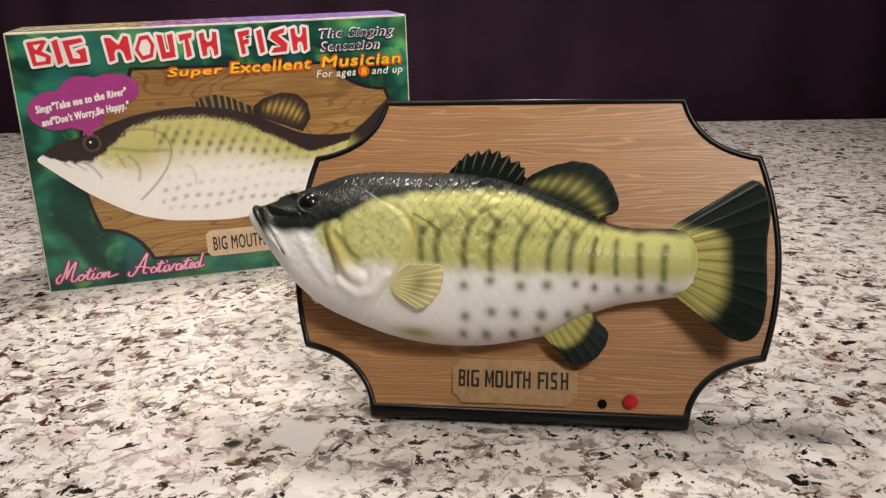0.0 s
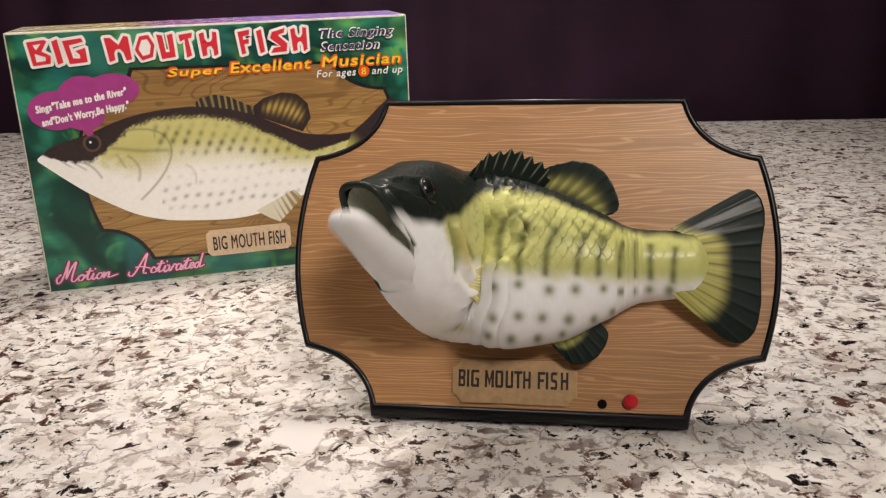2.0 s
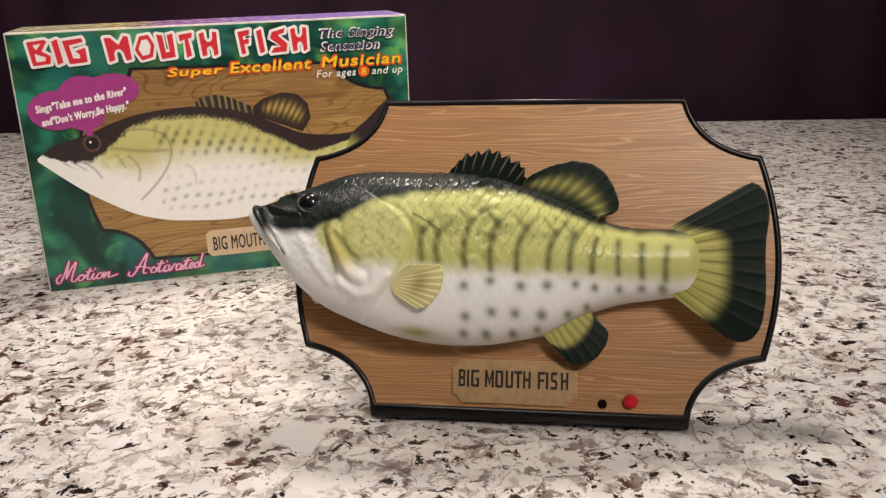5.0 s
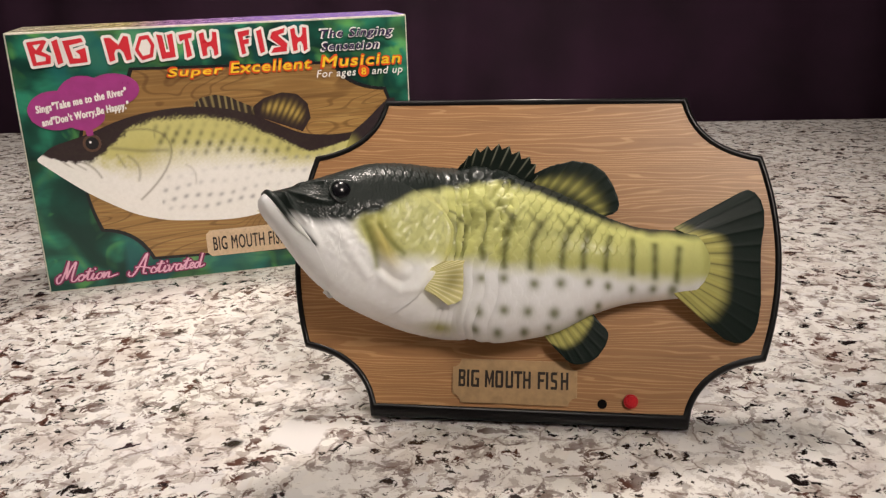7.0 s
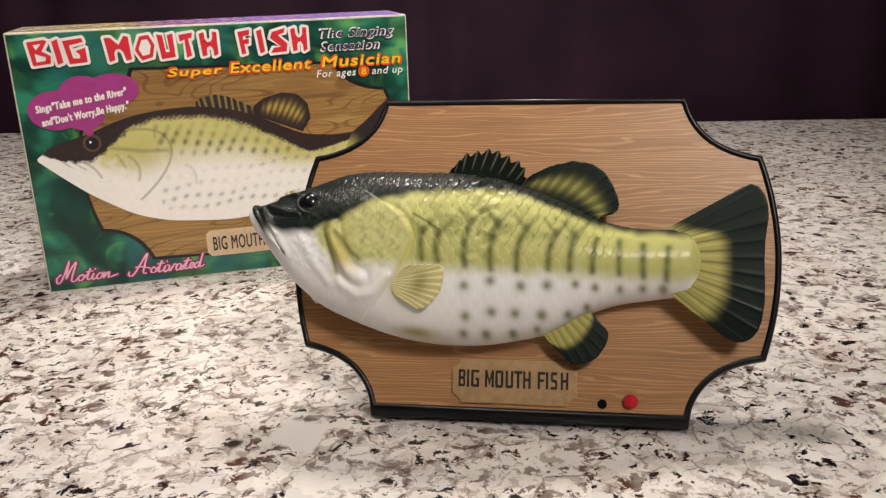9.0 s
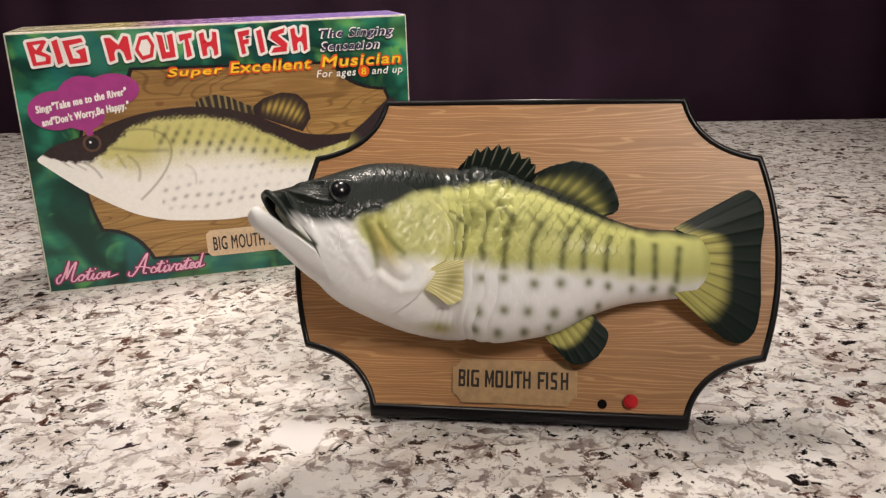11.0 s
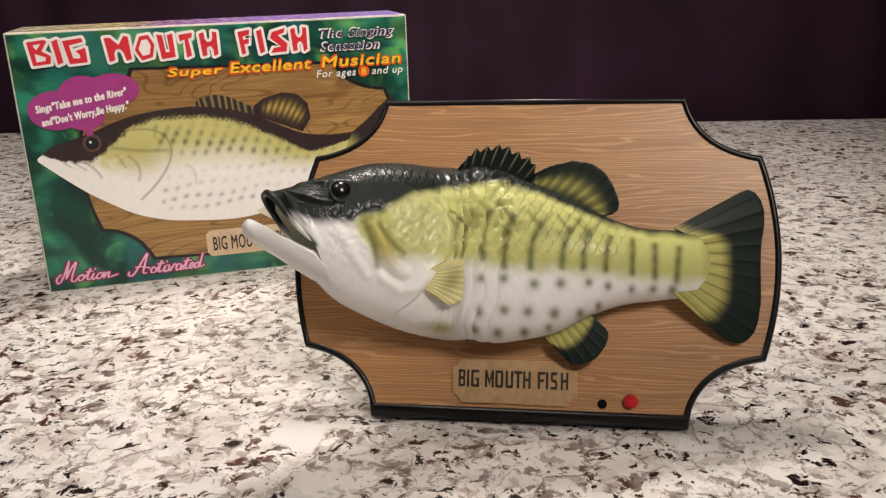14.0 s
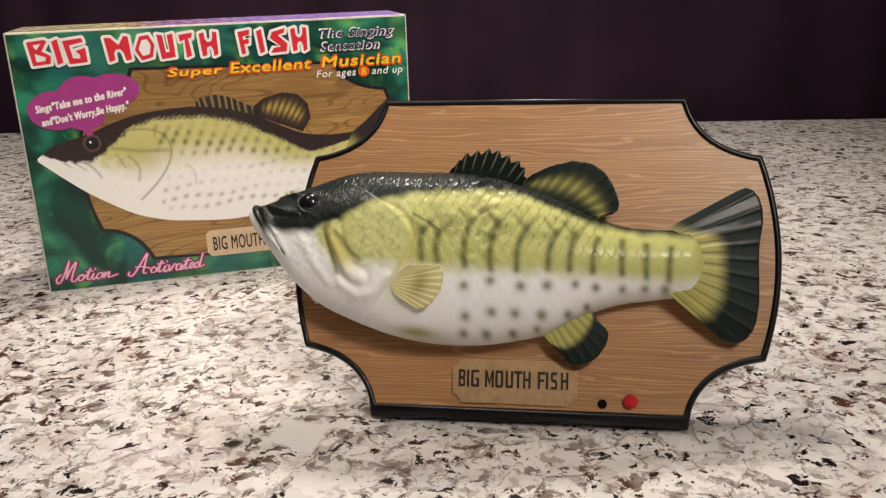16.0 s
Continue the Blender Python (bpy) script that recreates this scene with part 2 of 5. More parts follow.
def letters(name, text, x0, x1, z0, z1, y, material, parent, lean=0.0, bold=0.0, shear=0.0, depth=0.0002, label=""):
    """Raised lettering that fills a field in x and z, in the built-in font."""
    cu = bpy.data.curves.new(name, "FONT")
    cu.body, cu.size, cu.shear, cu.resolution_u, cu.space_character = text, 1.0, shear, 3, 1.10
    tmp = bpy.data.objects.new(name, cu)
    scene.collection.objects.link(tmp)
    bpy.context.view_layer.update()
    me = bpy.data.meshes.new_from_object(tmp.evaluated_get(bpy.context.evaluated_depsgraph_get()))
    bpy.data.objects.remove(tmp)
    co = np.empty(len(me.vertices) * 3)
    me.vertices.foreach_get("co", co)
    co = co.reshape(-1, 3)
    lo, hi = co.min(0), co.max(0)
    X = x0 + (co[:, 0] - lo[0]) / (hi[0] - lo[0]) * (x1 - x0)
    Z = z0 + (co[:, 1] - lo[1]) / (hi[1] - lo[1]) * (z1 - z0)
    Z = Z + lean * (X - x0)
    faces = [tuple(p.vertices) for p in me.polygons]
    bpy.data.meshes.remove(me)
    r = bold * (z1 - z0) / 0.7
    n = 1 if not bold else (6 if bold < 0.03 else 10)
    V, F = [], []
    for k in range(n):
        dx, dz = (0.0, 0.0) if n == 1 else (r * math.cos(2 * math.pi * k / n), r * math.sin(2 * math.pi * k / n))
        yy = y - depth - 0.000012 * k
        F += [tuple(i + len(V) for i in f) for f in faces]
        V += [(a + dx, yy, b + dz) for a, b in zip(X, Z)]
    return mesh_part(name, V, F, material, parent, label, False)


# ---- drawn letters: outlines in a unit square, the first the shape, the rest its holes ----
def box_ring(x0, x1, z0, z1):
    return [(x0, z0), (x0, z1), (x1, z1), (x1, z0)]


SQUARE = {}
SQUARE["B"] = [[(0, 1), (0.85, 1), (1, 0.9), (1, 0.6), (0.86, 0.52), (1, 0.44), (1, 0.1), (0.85, 0), (0, 0)], box_ring(0.32, 0.68, 0.15, 0.42), box_ring(0.32, 0.68, 0.60, 0.85)]
SQUARE["I"] = [box_ring(0, 1, 0, 1)]
SQUARE["G"] = [[(0.12, 1), (1, 1), (1, 0.84), (0.32, 0.84), (0.32, 0.15), (0.70, 0.15), (0.70, 0.40), (0.52, 0.40), (0.52, 0.54), (1, 0.54), (1, 0), (0.12, 0), (0, 0.1), (0, 0.9)]]
SQUARE["M"] = [[(0, 1), (0.25, 1), (0.5, 0.45), (0.75, 1), (1, 1), (1, 0), (0.74, 0), (0.74, 0.55), (0.5, 0.08), (0.26, 0.55), (0.26, 0), (0, 0)]]
SQUARE["O"] = [[(0.12, 1), (0.88, 1), (1, 0.9), (1, 0.1), (0.88, 0), (0.12, 0), (0, 0.1), (0, 0.9)], box_ring(0.31, 0.69, 0.15, 0.85)]
SQUARE["U"] = [[(0, 1), (0.31, 1), (0.31, 0.16), (0.69, 0.16), (0.69, 1), (1, 1), (1, 0.1), (0.88, 0), (0.12, 0), (0, 0.1)]]
SQUARE["T"] = [[(0, 1), (1, 1), (1, 0.84), (0.66, 0.84), (0.66, 0), (0.34, 0), (0.34, 0.84), (0, 0.84)]]
SQUARE["H"] = [[(0, 1), (0.3, 1), (0.3, 0.58), (0.7, 0.58), (0.7, 1), (1, 1), (1, 0), (0.7, 0), (0.7, 0.42), (0.3, 0.42), (0.3, 0), (0, 0)]]
SQUARE["F"] = [[(0, 1), (1, 1), (1, 0.84), (0.32, 0.84), (0.32, 0.58), (0.85, 0.58), (0.85, 0.42), (0.32, 0.42), (0.32, 0), (0, 0)]]
SQUARE["S"] = [[(0.12, 1), (1, 1), (1, 0.84), (0.32, 0.84), (0.32, 0.62), (0.88, 0.55), (1, 0.46), (1, 0.1), (0.88, 0), (0, 0), (0, 0.16), (0.68, 0.16), (0.68, 0.38), (0.12, 0.44), (0, 0.54), (0, 0.9)]]

CHUNKY = {}
CHUNKY["B"] = [[(0, 0.93), (0.80, 1), (0.92, 0.94), (0.62, 0.56), (1, 0.36), (0.95, 0.06), (0.14, 0)], [(0.25, 0.81), (0.64, 0.86), (0.38, 0.61)], [(0.29, 0.48), (0.77, 0.33), (0.74, 0.18), (0.32, 0.14)]]
CHUNKY["I"] = [[(0, 0.92), (0.66, 1), (1, 0.08), (0.36, 0)]]
CHUNKY["G"] = [[(0, 0.92), (0.86, 1), (0.92, 0.85), (0.28, 0.74), (0.38, 0.22), (0.70, 0.20), (0.70, 0.36), (0.52, 0.50), (0.98, 0.62), (1, 0.05), (0.2, 0)]]
CHUNKY["M"] = [[(0, 0.95), (0.24, 0.96), (0.54, 0.66), (0.78, 1), (0.95, 0.97), (1, 0.06), (0.78, 0.02), (0.70, 0.36), (0.58, 0.50), (0.42, 0.48), (0.33, 0.34), (0.34, 0.06), (0.12, 0)]]
CHUNKY["O"] = [[(0.3, 0.95), (0.75, 1), (1, 0.6), (0.85, 0.1), (0.3, 0), (0, 0.42)], [(0.38, 0.80), (0.67, 0.83), (0.82, 0.57), (0.70, 0.22), (0.36, 0.17), (0.19, 0.44)]]
CHUNKY["U"] = [[(0, 1), (0.34, 0.95), (0.45, 0.27), (0.68, 0.27), (0.62, 0.95), (0.95, 1), (1, 0.06), (0.18, 0)]]
CHUNKY["T"] = [[(0, 0.93), (1, 1), (0.93, 0.78), (0.68, 0.78), (0.84, 0.08), (0.45, 0), (0.40, 0.75), (0.07, 0.66)]]
CHUNKY["H"] = [[(0, 0.93), (0.28, 1), (0.30, 0.72), (0.44, 0.58), (0.62, 0.60), (0.74, 0.74), (0.76, 1), (1, 0.97), (1, 0.08), (0.76, 0), (0.74, 0.28), (0.62, 0.42), (0.44, 0.40), (0.36, 0.28), (0.38, 0.06), (0.10, 0.02)]]
CHUNKY["F"] = [[(0, 0.93), (0.88, 1), (0.85, 0.80), (0.36, 0.74), (0.38, 0.60), (0.80, 0.64), (0.76, 0.44), (0.42, 0.42), (0.52, 0.05), (0.2, 0)]]
CHUNKY["S"] = [[(0.15, 0.86), (0.92, 1), (0.86, 0.82), (0.48, 0.72), (1, 0.36), (0.93, 0.04), (0, 0), (0.18, 0.20), (0.62, 0.25), (0.02, 0.62)]]


def grow(ring, r):
    """The outline moved outwards by r, with cut corners."""
    area = sum(a[0] * b[1] - b[0] * a[1] for a, b in zip(ring, ring[1:] + ring[:1]))
    pts = [Vector(p) for p in (ring if area > 0 else ring[::-1])]
    out = []
    for a, b, c in zip(pts[-1:] + pts[:-1], pts, pts[1:] + pts[:1]):
        d1, d2 = (b - a).normalized(), (c - b).normalized()
        n1, n2 = Vector((d1.y, -d1.x)), Vector((d2.y, -d2.x))
        if d1.cross(d2) > 0.3:
            out += [tuple(b + n1 * r + d1 * r * 0.35), tuple(b + n2 * r - d2 * r * 0.35)]
        else:
            n = n1 + n2
            out.append(tuple(b + n * (r / max(0.9, n.length_squared / 2))))
    return out


def glyph(name, rings, x0, x1, z0, z1, y, material, parent, extra=0.0):
    """One flat letter with its holes, in a field of x and z."""
    rings = [[(x0 + (x1 - x0) * a, z0 + (z1 - z0) * b) for a, b in ring] for ring in rings]
    if extra:
        rings = [grow(rings[0], extra)]
    flat = [p for ring in rings for p in ring]
    tris = tessellate_polygon([[Vector((a, b, 0)) for a, b in ring] for ring in rings])
    tris = [t if (flat[t[1]][0] - flat[t[0]][0]) * (flat[t[2]][1] - flat[t[0]][1]) - (flat[t[2]][0] - flat[t[0]][0]) * (flat[t[1]][1] - flat[t[0]][1]) > 0 else t[::-1] for t in tris]
    return mesh_part(name, [(a, y, b) for a, b in flat], tris, material, parent, "", False)


# joined-up script: strokes of each letter, then where the letters stand
PEN = {}
PEN["M"] = [[(20, 70), (0, 90), (3, 115), (20, 105), (40, 65), (60, 10), (63, 0), (53, 55), (47, 90)], [(47, 90), (75, 35), (100, 3), (85, 55), (75, 95), (85, 105), (100, 95), (115, 75)]]
PEN["A"] = [[(3, 98), (0, 113), (18, 118), (43, 88), (73, 38), (98, 0), (88, 48), (78, 98), (93, 103)], [(38, 73), (63, 68), (113, 76)]]
PEN["o"] = [[(15, 2), (0, 17), (5, 32), (20, 27), (30, 9), (20, 0), (15, 2)], [(26, 2), (40, 6)]]
PEN["t"] = [[(0, 50), (17, 30), (33, 0), (17, 45), (20, 60), (35, 52)], [(10, 18), (45, 13)]]
PEN["i"] = [[(0, 27), (15, 0), (7, 23), (12, 33), (25, 23)], [(22, -24), (24, -21)]]
PEN["n"] = [[(0, 15), (14, 0), (7, 30), (27, 2), (37, 0), (34, 15), (32, 25), (47, 22), (80, 10)]]
PEN["c"] = [[(22, 6), (12, 0), (0, 13), (2, 30), (20, 26), (34, 16)]]
PEN["v"] = [[(0, 4), (10, 7), (7, 32), (17, 30), (35, 0), (45, 0)]]
PEN["a"] = [[(28, 3), (13, 0), (0, 17), (3, 33), (18, 27), (30, 3), (23, 25), (30, 30), (43, 20)]]
PEN["e"] = [[(0, 24), (20, 12), (23, 0), (13, 0), (4, 17), (10, 30), (28, 20)]]
PEN["d"] = [[(26, 53), (13, 51), (0, 67), (4, 81), (16, 75), (33, 40), (44, 0), (28, 65), (33, 75), (53, 63)]]
MOTION_WORD = [("M", 65, 95), ("o", 175, 163), ("t", 205, 130), ("i", 240, 155), ("o", 270, 152), ("n", 298, 150)]
SCRIPT_X, SCRIPT_Z = (1.785e-4, -2.69e-5, 0.00257), (-2.18e-5, -1.989e-4, 0.05311)
ACTIVATED_WORD = [("A", 437, 52), ("c", 558, 122), ("t", 582, 88), ("i", 620, 115), ("v", 645, 108), ("a", 692, 105), ("t", 725, 72), ("e", 762, 98), ("d", 792, 45)]


def script_word(name, word, wide, y, material, parent):
    """A word in joined-up pen strokes of one width."""
    V, F = [], []
    for ch, ox, oy in word:
        for stroke in PEN[ch]:
            P = np.array([(SCRIPT_X[0] * (a + ox) + SCRIPT_X[1] * (b + oy) + SCRIPT_X[2], SCRIPT_Z[0] * (a + ox) + SCRIPT_Z[1] * (b + oy) + SCRIPT_Z[2]) for a, b in stroke])
            k = np.arange(len(P))
            s = np.linspace(0, len(P) - 1, 6 * (len(P) - 1) + 1)
            Q = np.column_stack([spline(s, k, P[:, 0]), spline(s, k, P[:, 1])])
            D = np.gradient(Q, axis=0)
            N = np.column_stack([-D[:, 1], D[:, 0]]) / np.maximum(np.hypot(D[:, 0], D[:, 1]), 1e-9)[:, None]
            w = wide * (0.75 + 0.5 * np.abs(N[:, 0]))[:, None]
            base = len(V)
            for (a, b), (c, d) in zip(Q - N * w, Q + N * w):
                h = y - 0.000004 * (len(V) % 60)
                V += [(a, h, b), (c, h, d)]
            F += [(base + 2 * i, base + 2 * i + 1, base + 2 * i + 3, base + 2 * i + 2) for i in range(len(Q) - 1)]
            for end in (Q[0], Q[-1]):
                base = len(V)
                V += [(end[0] + wide * math.cos(t), y, end[1] + wide * math.sin(t)) for t in np.linspace(0, 2 * math.pi, 10, endpoint=False)]
                F.append(tuple(base + i for i in range(10)))
    return mesh_part(name, V, F, material, parent, "", False)


# ---- the room ----
EDGE_TURN = -5.233
EDGE_Y = 1.7074
GROUND = -0.004


def room():
    m = pose(0, EDGE_Y, GROUND, 0, 0, EDGE_TURN)
    top = part("worktop", box_bm(-2.0, 2.0, -2.0, 0.0, -0.04, 0.0, 0.006), GRANITE)
    top.matrix_basis = m
    tagged(top, "polished white granite worktop with brown and black flecks", "worktop", kind="structure")
    base = part("counter_base", box_bm(-1.9, 1.9, -1.95, -0.05, -0.92, -0.0405), CABINET)
    base.matrix_basis = m
    tagged(base, "dark wooden base cabinet under the granite worktop", "cabinet", kind="structure")
    # cloth with shallow folds hangs behind the worktop
    xs = np.linspace(-2.4, 2.4, 700)
    fold = 0.018 * np.sin(xs * 13 + 1.6 * np.sin(xs * 4.1)) + 0.008 * np.sin(xs * 31 + 2 * np.sin(xs * 7))
    zs = np.linspace(-0.92, 1.95, 12)
    V, F = [], []
    for k, z in enumerate(zs):
        for x, f in zip(xs, fold):
            V.append((x, 0.035 + f * (1.0 - 0.25 * k / 11), z))
    nx = len(xs)
    for k in range(len(zs) - 1):
        for i in range(nx - 1):
            F.append((k * nx + i, k * nx + i + 1, (k + 1) * nx + i + 1, (k + 1) * nx + i))
    curtain = mesh_part("curtain", V, F, CLOTH)
    curtain.matrix_basis = m
    tagged(curtain, "dark plum cloth curtain hanging behind the worktop", "curtain", kind="structure")
    for name, a in (("wall_north", (-3.2, 3.2, 2.25, 2.35)), ("wall_south", (-3.2, 3.2, -3.1, -3.0)), ("wall_east", (3.2, 3.3, -3.1, 2.35)), ("wall_west", (-3.3, -3.2, -3.1, 2.35))):
        tagged(part(name, box_bm(*a, -0.92, 2.0), WALL), "plain painted kitchen wall", "wall", kind="structure")
    tagged(part("floor", box_bm(-3.3, 3.3, -3.1, 2.35, -1.0, -0.92), FLOORING), "brown tiled kitchen floor", "floor", kind="structure")
    tagged(part("ceiling", box_bm(-3.3, 3.3, -3.1, 2.35, 2.0, 2.1), CEILING), "white painted ceiling", "ceiling", kind="structure")


room()

# ---- the plaque ----
PLAQUE = pose(0.0529, 0.5353, 0.0085, 0, 0, -8.699) @ pose(0, 0, 0, -26.26)
A, B, V1, H = 0.1047, 0.155, 0.0416, 0.2153


def outline(n=14):
    """Outline of the board, anticlockwise from the top right."""
    P = []
    P += bezier((A, H), (0.1125, 0.1815), (B, H - V1), n)
    P += bezier((B, H - V1), (0.176, H / 2), (B, V1), n)[1:]
    P += bezier((B, V1), (0.1125, 0.034), (A, 0), n)[1:]
    left = [(-x, z) for x, z in reversed(P)]
    return P + left


def loops(profile):
    """Rings round the outline: each (offset outwards, y)."""
    P = [Vector(p) for p in outline()]
    P = P[::-1]
    n = len(P)
    rings = []
    for off, y in profile:
        ring = []
        for i in range(n):
            a, b, c = P[i - 1], P[i], P[(i + 1) % n]
            d1, d2 = (b - a), (c - b)
            if d1.length < 1e-7:
                d1 = d2
            if d2.length < 1e-7:
                d2 = d1
            n1 = Vector((d1.y, -d1.x)).normalized()
            n2 = Vector((d2.y, -d2.x)).normalized()
            nn = n1 + n2
            nn = nn / max(0.55, nn.length_squared / 2) if nn.length > 1e-6 else n1
            p = b + nn * off
            if b.y < 0.002 and off > 0.003:
                p.y -= 0.0045
            ring.append((p.x, y, p.y))
        rings.append(ring)
    return rings


def build_plaque():
    root = empty("fish_plaque", PLAQUE)
    tagged(root, "wood-grain plaque with scalloped corners and black rim leaning on worktop", "plaque")
    ring = loops([(0.0, 0.0)])[0]
    bm = bmesh.new()
    hub = bm.verts.new((0, 0, H / 2))
    vs = [bm.verts.new(p) for p in ring]
    for a, b in zip(vs, vs[1:] + vs[:1]):
        bm.faces.new((hub, a, b))
    part("board", bm, BOARD_WOOD, root, "light brown printed wood grain board")
    rings = loops([(-0.0002, -0.0002), (0.0006, -0.0014), (0.0022, -0.0018), (0.0036, -0.0008), (0.0046, 0.0022), (0.0050, 0.007), (0.0015, 0.017), (-0.008, 0.021)])
    n = len(rings[0])
    V = [p for r in rings for p in r]
    F = []
    for k in range(len(rings) - 1):
        for i in range(n):
            j = (i + 1) % n
            F.append((k * n + i, k * n + j, (k + 1) * n + j, (k + 1) * n + i))
    F.append(tuple((len(rings) - 1) * n + i for i in range(n)))
    mesh_part("rim", V, F, BLACK, root, "glossy black plastic rim")
    # strut behind
    V = [(x, y, z) for x, y, z in ((-0.015, 0.0205, 0.130), (0.015, 0.0205, 0.130), (0.015, 0.0205, 0.120), (-0.015, 0.0205, 0.120), (-0.02, 0.100, 0.0365), (0.02, 0.100, 0.0365), (0.02, 0.094, 0.0336), (-0.02, 0.094, 0.0336))]
    mesh_part("strut", V, [(0, 1, 2, 3), (7, 6, 5, 4), (0, 4, 5, 1), (1, 5, 6, 2), (2, 6, 7, 3), (3, 7, 4, 0)], BLACK, root, "black plastic strut", False)
    # name plate
    x0, x1, z0, z1, c = -0.0508, 0.0346, 0.0030, 0.0330, 0.0058
    P = []
    for cx, cz, sx, sz in ((x1, z1, -1, -1), (x0, z1, 1, -1), (x0, z0, 1, 1), (x1, z0, -1, 1)):
        arc = [(cx + sx * c * math.cos(a), cz + sz * c * math.sin(a)) for a in np.linspace(0, math.pi / 2, 6)]
        if sx * sz > 0:
            arc = arc[::-1]
        P += arc
    plate = part("nameplate", slab(P, -0.0022, -0.0002, 0.0004), BRASS, root, "tan brushed metal nameplate")
    spots = [(0, 37), (45, 58), (67, 111), (142, 190), (197, 240), (252, 293), (297, 340), (345, 385), (422, 462), (465, 478), (491, 525), (543, 583)]
    for ch, (a, b) in zip("BIGMOUTHFISH", spots):
        glyph("letter", SQUARE[ch], -0.0466 + a * 0.000129, -0.0466 + b * 0.000129, 0.0139, 0.0256, -0.00235, INK, plate)
    # button and sensor
    bm = bmesh.new()
    bmesh.ops.create_cone(bm, cap_ends=True, segments=32, radius1=0.0049, radius2=0.0046, depth=0.0045, matrix=pose(0.0704, -0.0020, 0.0080, 90))
    top = [e for e in bm.edges if all(v.co.y < -0.004 for v in e.verts)]
    bmesh.ops.bevel(bm, geom=top, offset=0.0012, segments=3, affect="EDGES")
    part("push_button", bm, RED, root, "red push button")
    bm = bmesh.new()
    bmesh.ops.create_cone(bm, cap_ends=True, segments=24, radius1=0.0032, radius2=0.0029, depth=0.001, matrix=pose(0.0514, -0.0006, 0.0054, 90))
    part("sensor_eye", bm, DARK, root, "round black sensor")
    return root


build_plaque()

# ---- the fish: half a body, u along the board, v up, w out of the board ----
TOP_U = [-0.1965, -0.191, -0.1847, -0.1664, -0.1501, -0.1299, -0.1015, -0.0734, -0.0455, -0.0219, 0.0015, 0.0247, 0.0437, 0.0661, 0.0993, 0.118]
TOP_V = [0.1312, 0.1340, 0.1358, 0.1426, 0.1490, 0.1564, 0.1606, 0.1608, 0.1596, 0.1559, 0.1493, 0.1396, 0.1302, 0.1250, 0.1233, 0.123]
BOT_U = [-0.1965, -0.1945, -0.1808, -0.1629, -0.1415, -0.1168, -0.0887, -0.0612, -0.0304, -0.0039, 0.0111, 0.0407, 0.0627, 0.0847, 0.0992, 0.118]
BOT_V = [0.1262, 0.1228, 0.1056, 0.0839, 0.0665, 0.0554, 0.0462, 0.0425, 0.0428, 0.0470, 0.0505, 0.0655, 0.0728, 0.0761, 0.0781, 0.079]
DEP_U = [-0.1965, -0.190, -0.180, -0.165, -0.145, -0.12, -0.09, -0.06, -0.03, 0.0, 0.03, 0.06, 0.09, 0.118]
DEP_W = [0.030, 0.034, 0.039, 0.045, 0.050, 0.055, 0.056, 0.054, 0.052, 0.049, 0.043, 0.035, 0.027, 0.020]


FULL = 0.65
BACK_U, BACK_W, FAR_W = [-0.1965, -0.150, -0.110, -0.075], [0.020, 0.016, 0.008, 0.0], [0.010, 0.014, 0.008, 0.0]


def spline(x, xs, ys):
    """Smooth curve through the knots (Catmull-Rom on uneven knots)."""
    x, xs, ys = np.asarray(x, float), np.array(xs), np.array(ys)
    d = np.gradient(ys, xs)
    i = np.clip(np.searchsorted(xs, x) - 1, 0, len(xs) - 2)
    h = xs[i + 1] - xs[i]
    s = np.clip((x - xs[i]) / h, 0, 1)
    return (2 * s**3 - 3 * s**2 + 1) * ys[i] + (s**3 - 2 * s**2 + s) * h * d[i] + (-2 * s**3 + 3 * s**2) * ys[i + 1] + (s**3 - s**2) * h * d[i + 1]


def top_v(u):
    return spline(u, TOP_U, TOP_V)


def bot_v(u):
    return spline(u, BOT_U, BOT_V)


def dist_to_path(u, v, path):
    """Distance to a polyline."""
    best = np.full(np.shape(u), 9.0)
    for (a, b), (c, d) in zip(path[:-1], path[1:]):
        l2 = (c - a) ** 2 + (d - b) ** 2
        s = np.clip(((u - a) * (c - a) + (v - b) * (d - b)) / l2, 0, 1)
        best = np.minimum(best, np.hypot(u - a - s * (c - a), v - b - s * (d - b)))
    return best


GILL = bezier((-0.0950, 0.1346), (-0.0760, 0.1290), (-0.0731, 0.1109), 10) + bezier((-0.0731, 0.1109), (-0.0730, 0.0970), (-0.0960, 0.0700), 10)[1:]
GILL_2 = bezier((-0.128, 0.117), (-0.122, 0.085), (-0.108, 0.083), 8)
CHEEK = [[(-0.1345, 0.1140), (-0.1276, 0.0981), (-0.1250, 0.0860)], [(-0.1250, 0.1120), (-0.1160, 0.1008), (-0.1090, 0.0945)]]
MOUTH_LINE = [(-0.1918, 0.1338), (-0.1872, 0.1275), (-0.178, 0.1150), (-0.1635, 0.0990)]
THROAT = [(-0.1635, 0.0990), (-0.157, 0.087), (-0.146, 0.066)]
